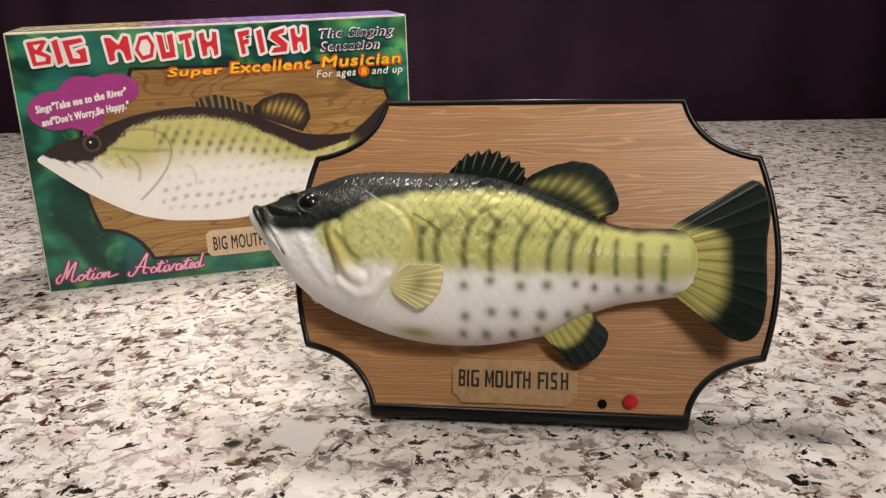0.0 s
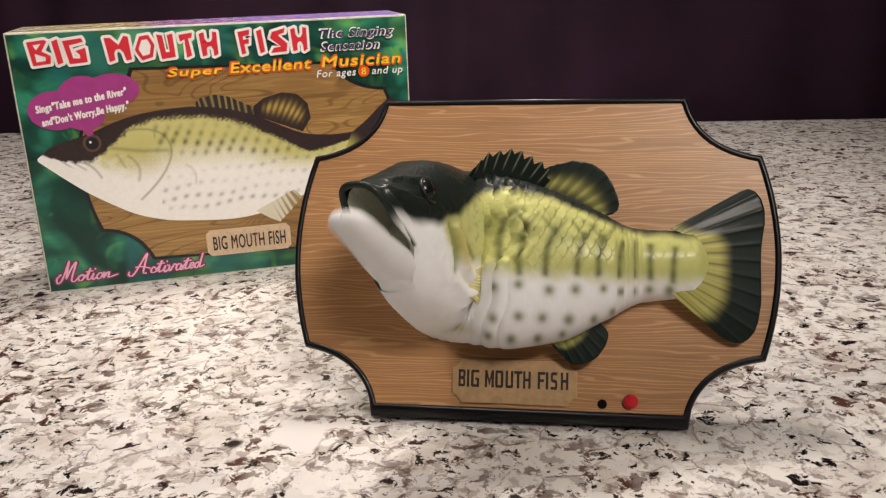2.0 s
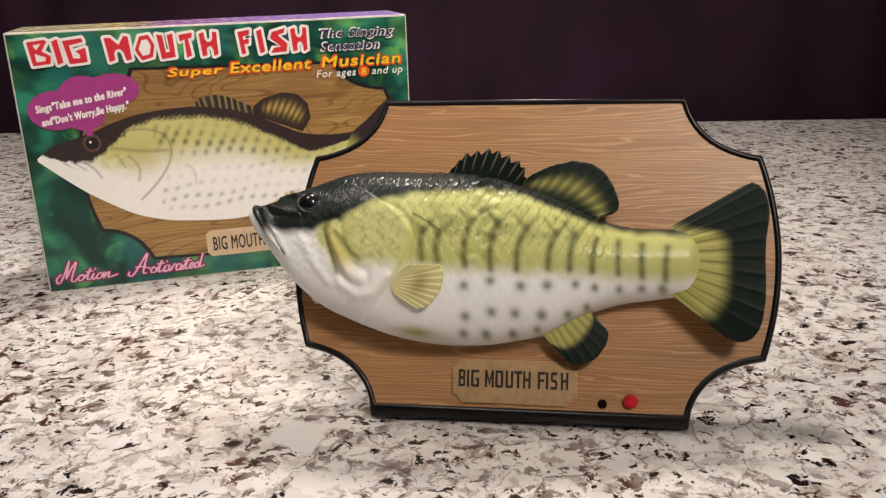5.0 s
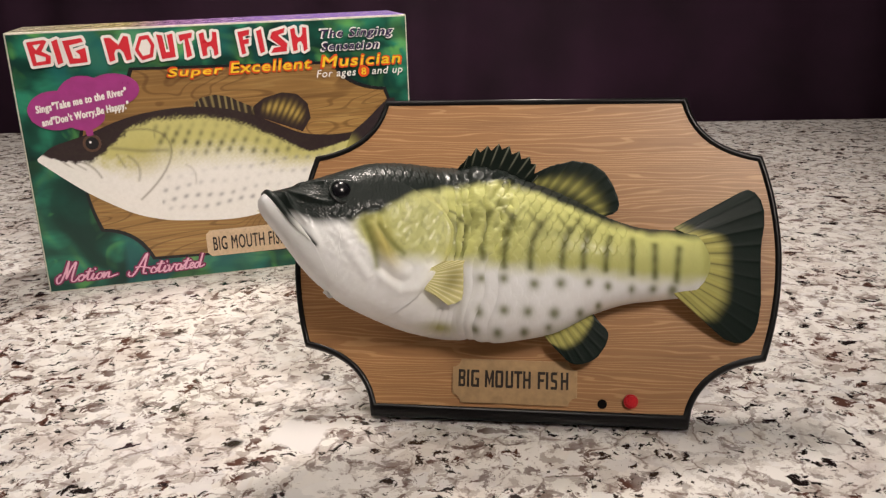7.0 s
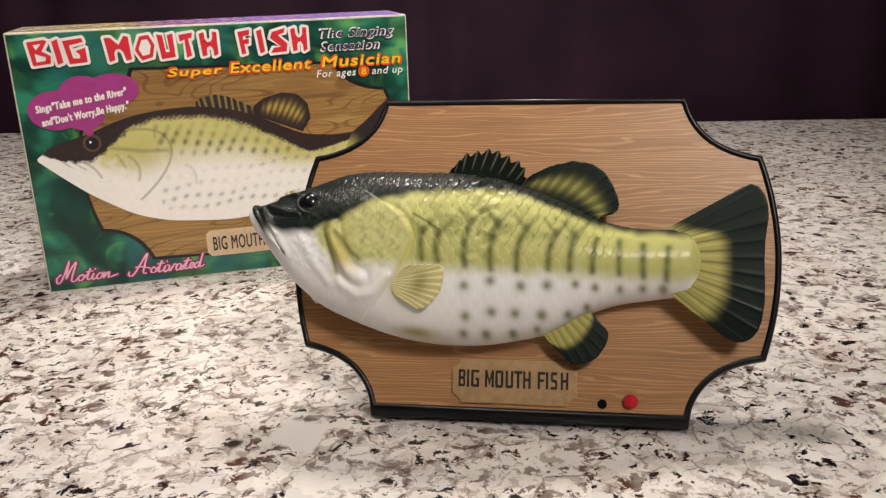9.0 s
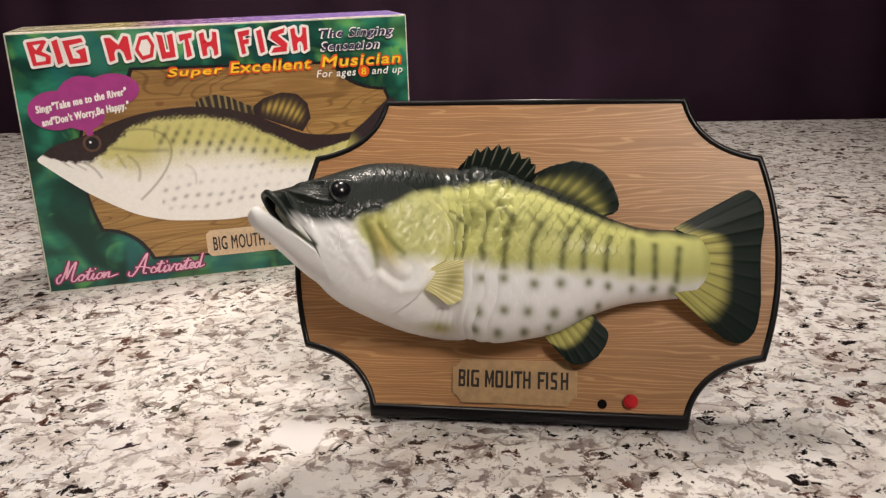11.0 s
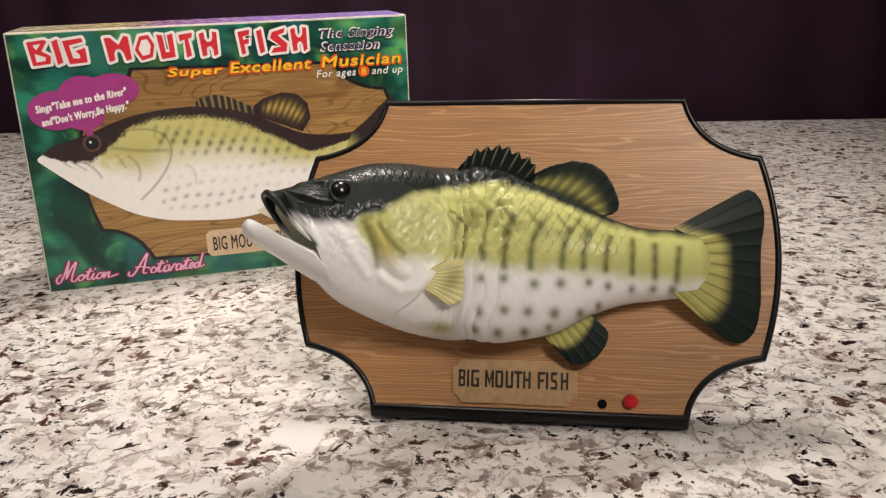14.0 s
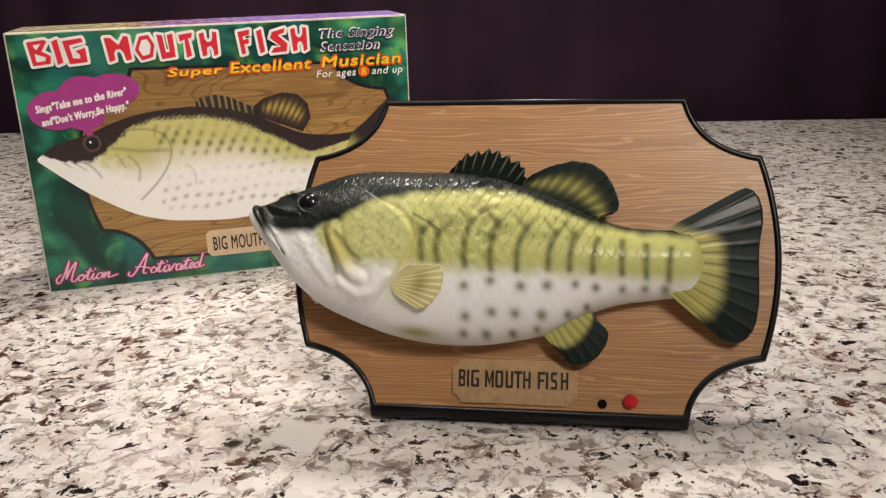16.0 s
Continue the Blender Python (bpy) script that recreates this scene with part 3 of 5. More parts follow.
STRIPES = [((-0.0668, 0.1150), (-0.0690, 0.105), (-0.0665, 0.0960)), ((-0.0560, 0.1135), (-0.0590, 0.104), (-0.0565, 0.0950)), ((-0.0357, 0.121), (-0.0415, 0.106), (-0.0386, 0.092)), ((-0.0180, 0.121), (-0.0245, 0.106), (-0.0219, 0.090)), ((0.0005, 0.118), (-0.0070, 0.105), (-0.0054, 0.090)),
           ((0.0197, 0.116), (0.0140, 0.104), (0.0146, 0.0915)), ((0.0315, 0.1145), (0.0275, 0.102), (0.0284, 0.0915)), ((0.0465, 0.112), (0.0425, 0.102), (0.0434, 0.0915)), ((0.0630, 0.1115), (0.0622, 0.10), (0.0629, 0.0905)), ((0.0787, 0.110), (0.0782, 0.10), (0.0788, 0.089)), ((0.0948, 0.108), (0.0935, 0.10), (0.0934, 0.088))]
DOTS = [(-0.0392, 0.0793, 3.2), (-0.0221, 0.0826, 3.0), (-0.0028, 0.080, 3.2), (0.014, 0.0807, 3.2), (0.0321, 0.0826, 2.6), (0.0455, 0.081, 2.6), (0.0633, 0.0807, 2.8), (0.0785, 0.0817, 2.8), (0.0916, 0.082, 3.2),
        (-0.0386, 0.060, 3.2), (-0.0216, 0.063, 3.2), (-0.0061, 0.0626, 3.4), (0.0107, 0.0623, 3.2), (0.0277, 0.0635, 2.8), (0.040, 0.069, 2.4), (-0.0404, 0.0490, 3.0), (-0.0256, 0.0492, 3.0), (-0.0084, 0.0500, 2.8), (0.0075, 0.0535, 2.6)]


def scales(u, v):
    """Overlapping scale relief, 0 to 1."""
    p, q = 0.0072, 0.0062
    best = np.zeros(np.shape(u))
    row0 = np.floor(v / q)
    for dr in (-1, 0, 1, 2):
        row = row0 + dr
        sh = (np.mod(row, 2)) * 0.5 * p
        for dc in (-1, 0, 1):
            col = np.floor((u - sh) / p) + dc
            cu, cv = col * p + sh, row * q
            d = np.hypot((u - cu) / (0.62 * p), (v - cv) / (0.85 * q))
            tip = (u - cu) / p
            best = np.maximum(best, np.where(d < 1, 0.55 + 0.55 * tip + 0.10 * (1 - d), 0))
    return np.clip(best, 0, 1)


def hash_noise(u, v, f, seed=0.0):
    """Smooth pseudo-noise from a few waves, -1 to 1."""
    s = seed
    return (np.sin(u * f + 1.7 * np.sin(v * f * 0.83 + s) + s) + np.sin(v * f * 1.13 + 1.9 * np.sin(u * f * 0.71 + 2.1 + s)) + np.sin((u + v) * f * 0.62 + 2.3 * np.sin((u - v) * f * 0.57 + s))) / 3


def relief(u, v):
    """Height of the skin over the smooth body."""
    body = smoothstep(u, -0.085, -0.060)
    r = 0.0025 * scales(u, v) * (0.18 + 0.82 * smoothstep(v, 0.084, 0.102)) * body * (1 - 0.72 * smoothstep(u, 0.035, 0.075))
    r = r + 0.0013 * scales(u * 1.25, v * 1.25) * (1 - body) * smoothstep(v, 0.136, 0.146) * smoothstep(u, -0.14, -0.12)
    # gill cover: a plate that stands proud and ends in a lip
    g = dist_to_path(u, v, GILL)
    inside = smoothstep(-(u + 0.0731 + np.abs(v - 0.110) ** 1.7 * np.where(v > 0.110, 12.4, 5.2)), -0.0006, 0.0022)
    r = r + 0.0026 * inside * np.exp(-(g / 0.016) ** 2) - 0.0011 * np.exp(-(g / 0.0013) ** 2)
    g2 = dist_to_path(u, v, GILL_2)
    r = r + 0.0024 * np.exp(-(g2 / 0.0036) ** 2) - 0.0010 * np.exp(-((g2 - 0.006) / 0.002) ** 2)
    fold = dist_to_path(u, v, [(-0.1211, 0.0792), (-0.1094, 0.0720), (-0.0982, 0.0741), (-0.0890, 0.0840)])
    r = r + 0.0020 * np.exp(-(fold / 0.0032) ** 2)
    fold = dist_to_path(u, v, [(-0.150, 0.108), (-0.140, 0.092), (-0.130, 0.080)])
    r = r + 0.0014 * np.exp(-(fold / 0.0030) ** 2)
    fold = dist_to_path(u, v, [(-0.1300, 0.1120), (-0.1215, 0.0985), (-0.1170, 0.0890)])
    r = r + 0.0016 * np.exp(-(fold / 0.0026) ** 2)
    for c in CHEEK:
        d = dist_to_path(u, v, c)
        r = r - 0.0011 * np.exp(-(d / 0.0016) ** 2)
    head = 1 - smoothstep(u, -0.088, -0.074)
    r = r + head * 0.0008 * (hash_noise(u, v, 420) * 0.5 + hash_noise(u, v, 900, 2.0) * 0.40) * (0.35 + 0.65 * smoothstep(v, 0.085, 0.097)) * smoothstep(u, -0.165, -0.15) * (1 - 0.8 * smoothstep(v, 0.118, 0.132))
    r = r + head * 0.00022 * smoothstep(v, 0.112, 0.122) * smoothstep(u, -0.180, -0.166) * (np.abs(hash_noise(u, v, 1500, 1.0)) + 0.8 * hash_noise(u, v, 2600, 3.0))
    r = r + 0.0015 * hash_noise(u * 0.7, v, 520, 2.2) * np.exp(-((u + 0.028) / 0.014) ** 2) * smoothstep(v, 0.085, 0.10)
    for ridge in ([(-0.1720, 0.1385), (-0.1640, 0.1405), (-0.1580, 0.1395)], [(-0.1790, 0.1330), (-0.1700, 0.1290), (-0.1600, 0.1265), (-0.1540, 0.1262)], [(-0.1820, 0.1310), (-0.1790, 0.1230), (-0.1700, 0.1130)]):
        r = r + 0.0018 * np.exp(-(dist_to_path(u, v, ridge) / 0.0015) ** 2)
    # brow over the eye and a groove in front of it
    r = r + 0.0022 * np.exp(-((u + 0.150) / 0.010) ** 2 - ((v - 0.1405) / 0.003) ** 2)
    r = r + 0.0014 * np.exp(-((u + 0.168) / 0.006) ** 2 - ((v - 0.1305) / 0.0022) ** 2) - 0.0012 * np.exp(-((u + 0.168) / 0.006) ** 2 - ((v - 0.126) / 0.002) ** 2)
    m = dist_to_path(u, v, [(-0.184, 0.131), (-0.172, 0.117), (-0.1610, 0.0985)])
    r = r + 0.0012 * np.exp(-(m / 0.0028) ** 2)
    return r


def paint(u, v):
    """Airbrushed colours of the fish."""
    u, v = np.asarray(u, float), np.asarray(v, float)
    dark, olive, white = np.array([0.010, 0.015, 0.013]), np.array([0.53, 0.54, 0.195]), np.array([0.90, 0.905, 0.91])
    line = np.array([0.10, 0.105, 0.032])
    wob = 0.0016 * hash_noise(u, v, 260, 0.4)
    vw = np.interp(u, [-0.20, -0.150, -0.143, -0.128, -0.112, -0.098, -0.08, -0.04, 0.10, 0.12], [0.125, 0.118, 0.112, 0.094, 0.090, 0.092, 0.090, 0.0885, 0.0865, 0.088])
    vb = np.interp(u, [-0.20, -0.184, -0.172, -0.160, -0.145, -0.13, -0.11, -0.09, -0.06, -0.02, 0.0, 0.02, 0.04, 0.065, 0.10, 0.12], [0.124, 0.119, 0.1145, 0.1125, 0.1125, 0.1175, 0.1285, 0.1370, 0.1405, 0.1420, 0.1385, 0.1305, 0.1220, 0.1180, 0.1165, 0.1165])
    c = white + (olive - white) * smoothstep(v + wob, vw - 0.006, vw + 0.008)[..., None]
    # the front of the head is white right up to the dark snout
    front = 1 - smoothstep(u, -0.148, -0.134)
    c = c + (white - c) * (front * 0.92)[..., None]
    # yellow flush of cheek and gill edge
    g = dist_to_path(u, v, GILL)
    c = c + (np.array([0.62, 0.56, 0.20]) - c) * (0.55 * np.exp(-(g / 0.0022) ** 2) * smoothstep(v, 0.075, 0.095))[..., None]
    flush = np.exp(-((u + 0.121 + 0.4 * (v - 0.099)) / 0.0075) ** 2 - ((v - 0.100) / 0.014) ** 2)
    c = c + (np.array([0.60, 0.47, 0.15]) - c) * (0.65 * flush)[..., None]
    cover = smoothstep(u, -0.126, -0.108) * (1 - smoothstep(u, -0.080, -0.072)) * smoothstep(v, 0.090, 0.104)
    c = c + (np.array([0.64, 0.65, 0.32]) - c) * (0.45 * cover)[..., None]
    mottle = smoothstep(hash_noise(u, v, 520, 0.7) + 0.6 * hash_noise(u, v, 1100, 2.2), 0.0, 0.7)
    c = c * (1 - 0.20 * cover * mottle)[..., None]
    root = np.exp(-((u + 0.080) / 0.012) ** 2 - ((v - 0.078) / 0.011) ** 2)
    c = c + (np.array([0.74, 0.70, 0.34]) - c) * (0.55 * root)[..., None]
    for p in CHEEK:
        d = dist_to_path(u, v, p)
        c = c + (line * 2.0 - c) * (0.75 * np.exp(-(d / 0.0022) ** 2))[..., None]
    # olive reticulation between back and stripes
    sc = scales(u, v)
    blotch = smoothstep(hash_noise(u, v, 230, 1.3) + 0.3 * hash_noise(u, v, 600, 0.2), -0.25, 0.45)
    zone = smoothstep(v, 0.106, 0.114) * (1 - 0.6 * smoothstep(v, 0.124, 0.134)) * (1 - smoothstep(v - vb, -0.008, -0.002)) * smoothstep(u, -0.078, -0.066) * (1 - smoothstep(u, 0.020, 0.045))
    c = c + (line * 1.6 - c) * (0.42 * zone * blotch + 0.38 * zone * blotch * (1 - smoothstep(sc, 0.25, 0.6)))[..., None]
    # shade painted into the grooves between scales, so the relief reads deeper
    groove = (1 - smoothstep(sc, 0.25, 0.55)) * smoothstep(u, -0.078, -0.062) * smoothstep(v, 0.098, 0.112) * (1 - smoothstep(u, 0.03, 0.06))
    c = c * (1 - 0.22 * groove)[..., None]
    for (a, b), _, _ in STRIPES[:7]:
        for side in (-1, 1):
            d = dist_to_path(u, v, [(a, b - 0.002), (a + side * 0.0035, b + 0.002), (a + side * 0.0075, b + 0.0075)])
            c = c + (line * 1.2 - c) * (0.50 * np.exp(-(d / 0.0016) ** 2))[..., None]
    d = dist_to_path(u, v, [(-0.0735, 0.1254), (-0.0650, 0.1205), (-0.0555, 0.1143)])
    c = c + (line * 0.7 - c) * (0.8 * np.exp(-(d / 0.0008) ** 2))[..., None]
    for s in STRIPES:
        d = dist_to_path(u, v + wob * 0.6, bezier(*s, 6))
        c = c + (line * 1.1 - c) * ((0.82 + 0.06 * np.sin(v * 700 + s[0][0] * 800)) * np.exp(-(d / 0.0026) ** 2))[..., None]
    for a, b, r in DOTS:
        d = np.hypot(u - a, (v - b)) + wob * 0.35
        c = c + (line * 1.5 - c) * (0.85 * np.exp(-(d / (r * 0.00108)) ** 2))[..., None]
    pel = np.exp(-((u + 0.072) / 0.013) ** 2 - ((v - 0.0490 + 0.06 * (u + 0.072)) / 0.0036) ** 2)
    c = c + (np.array([0.38, 0.36, 0.09]) - c) * (0.9 * pel)[..., None]
    c = c + (dark - c) * smoothstep(v + wob, vb - 0.003, vb + 0.0045)[..., None]
    lip = dist_to_path(u, v, [(-0.196, 0.132), (-0.187, 0.1280), (-0.178, 0.1157), (-0.1635, 0.0995)])
    c = c + (dark * 2 - c) * (np.exp(-(lip / 0.0013) ** 2))[..., None]
    return c


def surface(u, a):
    """A point of the body at station u and angle a (-90 belly, 90 back)."""
    t, b = top_v(u), bot_v(u)
    mid = b + (t - b) * 0.50
    hv = (t - b) / 2
    sv = np.sin(a)
    D = spline(u, DEP_U, DEP_W)
    v = mid + hv * sv
    w0 = np.interp(u, BACK_U, BACK_W)
    far = np.interp(u, BACK_U, FAR_W)
    w = w0 + (D - w0) * np.clip(np.cos(a), 0, 1) ** FULL - far * np.clip(-np.cos(a), 0, 1) ** FULL
    r = relief(u, v)
    k = np.clip(np.cos(a), 0, 1)
    return u, v + r * sv * 0.8, w + r * (0.25 + 0.75 * k) * (k > 1e-6), v


def loft(name, us, a_lo, a_hi, na, parent, origin, label="", tuck=(0.0, 0.0), cap=True, material=None, deep=0.12, bow=0.0):
    """A slice of the body skin from station us[0] to us[-1]; a_lo and a_hi may vary along it. tuck: how far the ends are extended under the neighbours."""
    us = np.asarray(us, float)
    cols = [(u, 0.0) for u in us]
    for k in range(1, 11):
        if tuck[0] > 0:
            cols.insert(0, (us[0] - tuck[0] * k / 10, k / 10))
        if tuck[1] > 0:
            cols.append((us[-1] + tuck[1] * k / 10, k / 10))
    V, C, R = [], [], []
    for u, k in cols:
        lo = a_lo(u) if callable(a_lo) else a_lo
        hi = a_hi(u) if callable(a_hi) else a_hi
        a = np.linspace(lo, hi, na)
        sway = 0.007 * np.sin(2.6 * np.sin(a) + 0.4) + 0.0024 * np.sin(9 * np.sin(a))
        uu = u + sway * math.exp(-(((u + 0.030) / 0.026) ** 2)) * (np.cos(a) > 0)
        uu = uu - bow * np.sin(a) ** 2 * max(0.0, (u - us[0]) / (us[-1] - us[0])) ** 3
        x, v, w, v0 = surface(uu, a)
        mid = (top_v(u) + bot_v(u)) / 2
        shrink = (1 - deep * k * k)
        v, w = mid + (v - mid) * (1 - 0.35 * (1 - shrink)), w * shrink
        V.append(np.column_stack([x, -w, v]))
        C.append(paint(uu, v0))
        R.append(np.column_stack([x, -w, v0]))
    n = len(cols)
    V, C, R = np.concatenate(V), np.concatenate(C), np.concatenate(R)
    F = [(i * na + j, (i + 1) * na + j, (i + 1) * na + j + 1, i * na + j + 1) for i in range(n - 1) for j in range(na - 1)]
    if cap:
        F += [(i * na + na - 1, (i + 1) * na + na - 1, (i + 1) * na, i * na) for i in range(n - 1)]
    ob = mesh_part(name, V - np.array(origin), F, material or SKIN, parent, label, True, C, R)
    ob.matrix_basis = Matrix.Translation(origin)
    return ob


def fin(name, base, tip, w_base, w_tip, rays, parent, origin, colour, label="", thick=0.0016, ridge=0.0007, teeth=0.0, nr=26, fine=8, lift=None):
    """A fin with raised rays between a base line and an outer edge."""
    ns = rays * fine + 1
    s = np.linspace(0, 1, ns)

    def along(P, s):
        P = np.array(P)
        d = np.r_[0, np.cumsum(np.hypot(*np.diff(P, axis=0).T))]
        d /= d[-1]
        return np.column_stack([np.interp(s, d, P[:, 0]), np.interp(s, d, P[:, 1])])

    b, t = along(base, s), along(tip, s)
    ph = np.abs(((s * rays) % 1.0) - 0.5) * 2
    front, back, C, R = [], [], [], []
    for r in np.linspace(0, 1, nr):
        k = 1 - teeth * (1 - ph) * r * 1.0
        p = b + (t - b) * (r * k)[:, None]
        w = w_base + (w_tip - w_base) * r + ridge * (ph ** 4) * (0.35 + 0.65 * r) + 0.00005 * hash_noise(p[:, 0], p[:, 1], 500)
        if lift is not None:
            w = lift(p[:, 0], p[:, 1]) + w
        front.append(np.column_stack([p[:, 0], -w, p[:, 1]]))
        edge = thick * (1 - 0.6 * r)
        back.append(np.column_stack([p[:, 0], -(w - edge - ridge), p[:, 1]]))
        C.append(colour(s, np.full(ns, r), ph))
    V = np.concatenate(front + back)
    C = np.concatenate(C + C)
    N = nr * ns
    F = []
    for i in range(nr - 1):
        for j in range(ns - 1):
            q = (i * ns + j, i * ns + j + 1, (i + 1) * ns + j + 1, (i + 1) * ns + j)
            F += [q, tuple(N + k for k in reversed(q))]
    rim = [(nr - 1) * ns + j for j in range(ns)]
    F += [(a, b2, N + b2, N + a) for a, b2 in zip(rim[:-1], rim[1:])]
    for j in (0, ns - 1):
        F += [(i * ns + j, (i + 1) * ns + j, N + (i + 1) * ns + j, N + i * ns + j) for i in range(nr - 1)]
    ob = mesh_part(name, V - np.array(origin), F, FIN_SKIN, parent, label, True, C, V)
    return ob


def lerp3(a, b, f):
    return np.array(a) + (np.array(b) - np.array(a)) * np.asarray(f)[:, None]


F_DARK, F_OLIVE = (0.006, 0.013, 0.010), (0.40, 0.38, 0.11)


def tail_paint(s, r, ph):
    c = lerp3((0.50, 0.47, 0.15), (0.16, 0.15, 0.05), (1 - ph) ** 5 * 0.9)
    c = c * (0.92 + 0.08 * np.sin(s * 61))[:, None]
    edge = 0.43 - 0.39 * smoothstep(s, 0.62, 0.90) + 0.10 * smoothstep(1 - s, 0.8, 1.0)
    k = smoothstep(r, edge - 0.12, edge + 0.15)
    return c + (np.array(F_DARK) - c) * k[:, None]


def spine_paint(s, r, ph):
    return lerp3((0.010, 0.016, 0.012), (0.34, 0.35, 0.26), smoothstep(ph, 0.80, 1.0) * 0.55 * smoothstep(r, 0.25, 0.6))


def soft_paint(s, r, ph):
    c = lerp3(F_DARK, F_OLIVE, (0.45 + 0.55 * smoothstep(ph, 0.25, 0.95)) * 0.90 * np.exp(-((r - 0.42 - 0.08 * s) / 0.17) ** 2) * smoothstep(s, 0.05, 0.25))
    return c


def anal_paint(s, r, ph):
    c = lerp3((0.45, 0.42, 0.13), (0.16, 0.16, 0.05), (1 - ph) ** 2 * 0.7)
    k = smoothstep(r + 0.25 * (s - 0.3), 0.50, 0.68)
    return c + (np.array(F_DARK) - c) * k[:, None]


def pectoral_paint(s, r, ph):
    c = lerp3((0.62, 0.58, 0.25), (0.86, 0.81, 0.48), smoothstep(ph, 0.25, 0.9))
    blot = np.exp(-((s - 0.5) / 0.20) ** 2 - ((r - 0.55) / 0.20) ** 2) * 0.7
    return c + (np.array((0.24, 0.2, 0.05)) - c) * blot[:, None]


HINGE = (-0.070, 0.0, 0.0)
BEND, RINGS = (-0.078, -0.020), 7
TAIL_BEND, TAIL_RINGS = (0.038, 0.070), 5
CORNER = (-0.149, 0.0, 0.0935)
TAIL = (0.052, 0.0, 0.0)
FAN = (0.106, -0.016, 0.0)


def body_w(u, v):
    """Depth of the skin at u, v."""
    t, b = top_v(u), bot_v(u)
    sv = np.clip((v - (t + b) / 2) / ((t - b) / 2), -1, 1)
    w0 = np.interp(u, BACK_U, BACK_W)
    return w0 + (spline(u, DEP_U, DEP_W) - w0) * np.sqrt(1 - sv * sv) ** FULL


def angle_of(u, v):
    t, b = float(top_v(u)), float(bot_v(u))
    return math.asin(max(-1, min(1, (v - (t + b) / 2) / ((t - b) / 2))))


MOUTH_EDGE = MOUTH_LINE + THROAT[1:]


def mouth_v(u):
    return float(np.interp(u, [p[0] for p in MOUTH_EDGE], [p[1] for p in MOUTH_EDGE]))


def jaw_limit(u):
    if u < MOUTH_LINE[0][0]:
        return math.pi / 2
    return angle_of(u, mouth_v(u)) if u < MOUTH_EDGE[-1][0] else -math.pi / 2


def build_fish():
    root = empty("singing_fish", PLAQUE)
    tagged(root, "glossy rubber toy bass, green back and white belly, mounted on plaque", "toy fish")
    G = {}
    us = np.r_[np.linspace(-0.1916, -0.138, 110), np.linspace(-0.1375, BEND[0], 120)]
    head = loft("head", us, jaw_limit, lambda u: math.pi - jaw_limit(u), 300, root, HINGE, "dark green and white fish head", (0, 0.010), False)
    G["head"] = head
    # lower jaw: an open bowl with a thick lip
    us = np.r_[-0.1956, -0.1950, np.linspace(-0.1935, -0.1300, 90)]
    n = 96
    V, C = [], []
    for u in us:
        lim = jaw_limit(max(u, -0.1965)) if u < MOUTH_EDGE[-1][0] else angle_of(u, 0.072)
        a = np.linspace(-math.pi - lim, lim, n)
        x, v, w, v0 = surface(np.full(n, max(u, -0.1965)), a)
        k = float(np.interp(u, [-0.1956, -0.1950, -0.1935, -0.160, -0.146, -0.13], [0.55, 0.82, 1.0, 1.0, 0.985, 0.90]))
        cv, cw = (float(top_v(max(u, -0.1965))) + float(bot_v(max(u, -0.1965)))) / 2, 0.022
        V.append(np.column_stack([np.full(n, u), -(cw + (w - cw) * k), cv + (v - cv) * k]))
        C.append(np.tile(np.array([0.88, 0.885, 0.89]), (n, 1)))
    V, C = np.concatenate(V), np.concatenate(C)
    m = len(us)
    F = [(i * n + j, (i + 1) * n + j, (i + 1) * n + j + 1, i * n + j + 1) for i in range(m - 1) for j in range(n - 1)]
    F.append(tuple(range(n)))
    jaw = mesh_part("lower_jaw", V - np.array(CORNER), F, SKIN, head, "white lower jaw", True, C, V)
    solid = jaw.modifiers.new("lip", "SOLIDIFY")
    solid.thickness, solid.offset = 0.0034, -1
    jaw.matrix_basis = Matrix.Translation(Vector(CORNER) - Vector(HINGE))
    G["jaw"] = jaw
    # mouth lining behind the lips
    V, F = [], []
    us2 = np.linspace(-0.1830, -0.128, 40)
    k = 40
    for u in us2:
        lim = jaw_limit(u) if u < -0.146 else angle_of(u, 0.088)
        a = np.linspace(lim, math.pi - lim, k)
        x, v, w, v0 = surface(np.full(k, u), a)
        mid = (float(top_v(u)) + float(bot_v(u))) / 2
        vv = v - 0.0022 * np.sin(a)
        V.append(np.column_stack([x, -(0.021 + (w - 0.021) * 0.90), vv]))
    V = np.concatenate(V)
    F = [(i * k + j, (i + 1) * k + j, (i + 1) * k + j + 1, i * k + j + 1) for i in range(39) for j in range(k - 1)]
    F += [tuple(39 * k + j for j in range(k))]
    # throat skin that shows when the jaw drops
    T, k2 = [], 48
    for u in np.linspace(-0.158, -0.125, 24):
        a = np.linspace(0, 2 * math.pi, k2, endpoint=False)
        x, v, w, v0 = surface(np.full(k2, u), a)
        mid = float(bot_v(u)) + 0.55 * (0.105 - float(bot_v(u)))
        low = mid + (v - mid) * 0.96
        T.append(np.column_stack([x, -(0.022 + (w - 0.022) * (0.965 - 0.195 * smoothstep(low, 0.068, 0.084))), np.minimum(low, 0.090)]))
    T = np.concatenate(T)
    TF = [(i * k2 + j, (i + 1) * k2 + j, (i + 1) * k2 + (j + 1) % k2, i * k2 + (j + 1) % k2) for i in range(23) for j in range(k2)]
    TF.append(tuple(range(k2)))
    mesh_part("throat", T - np.array(HINGE), TF, THROAT_SKIN, head, "pale throat skin")
    lining = mesh_part("mouth_lining", V - np.array(HINGE), F, MOUTH, head, "pale green mouth lining")
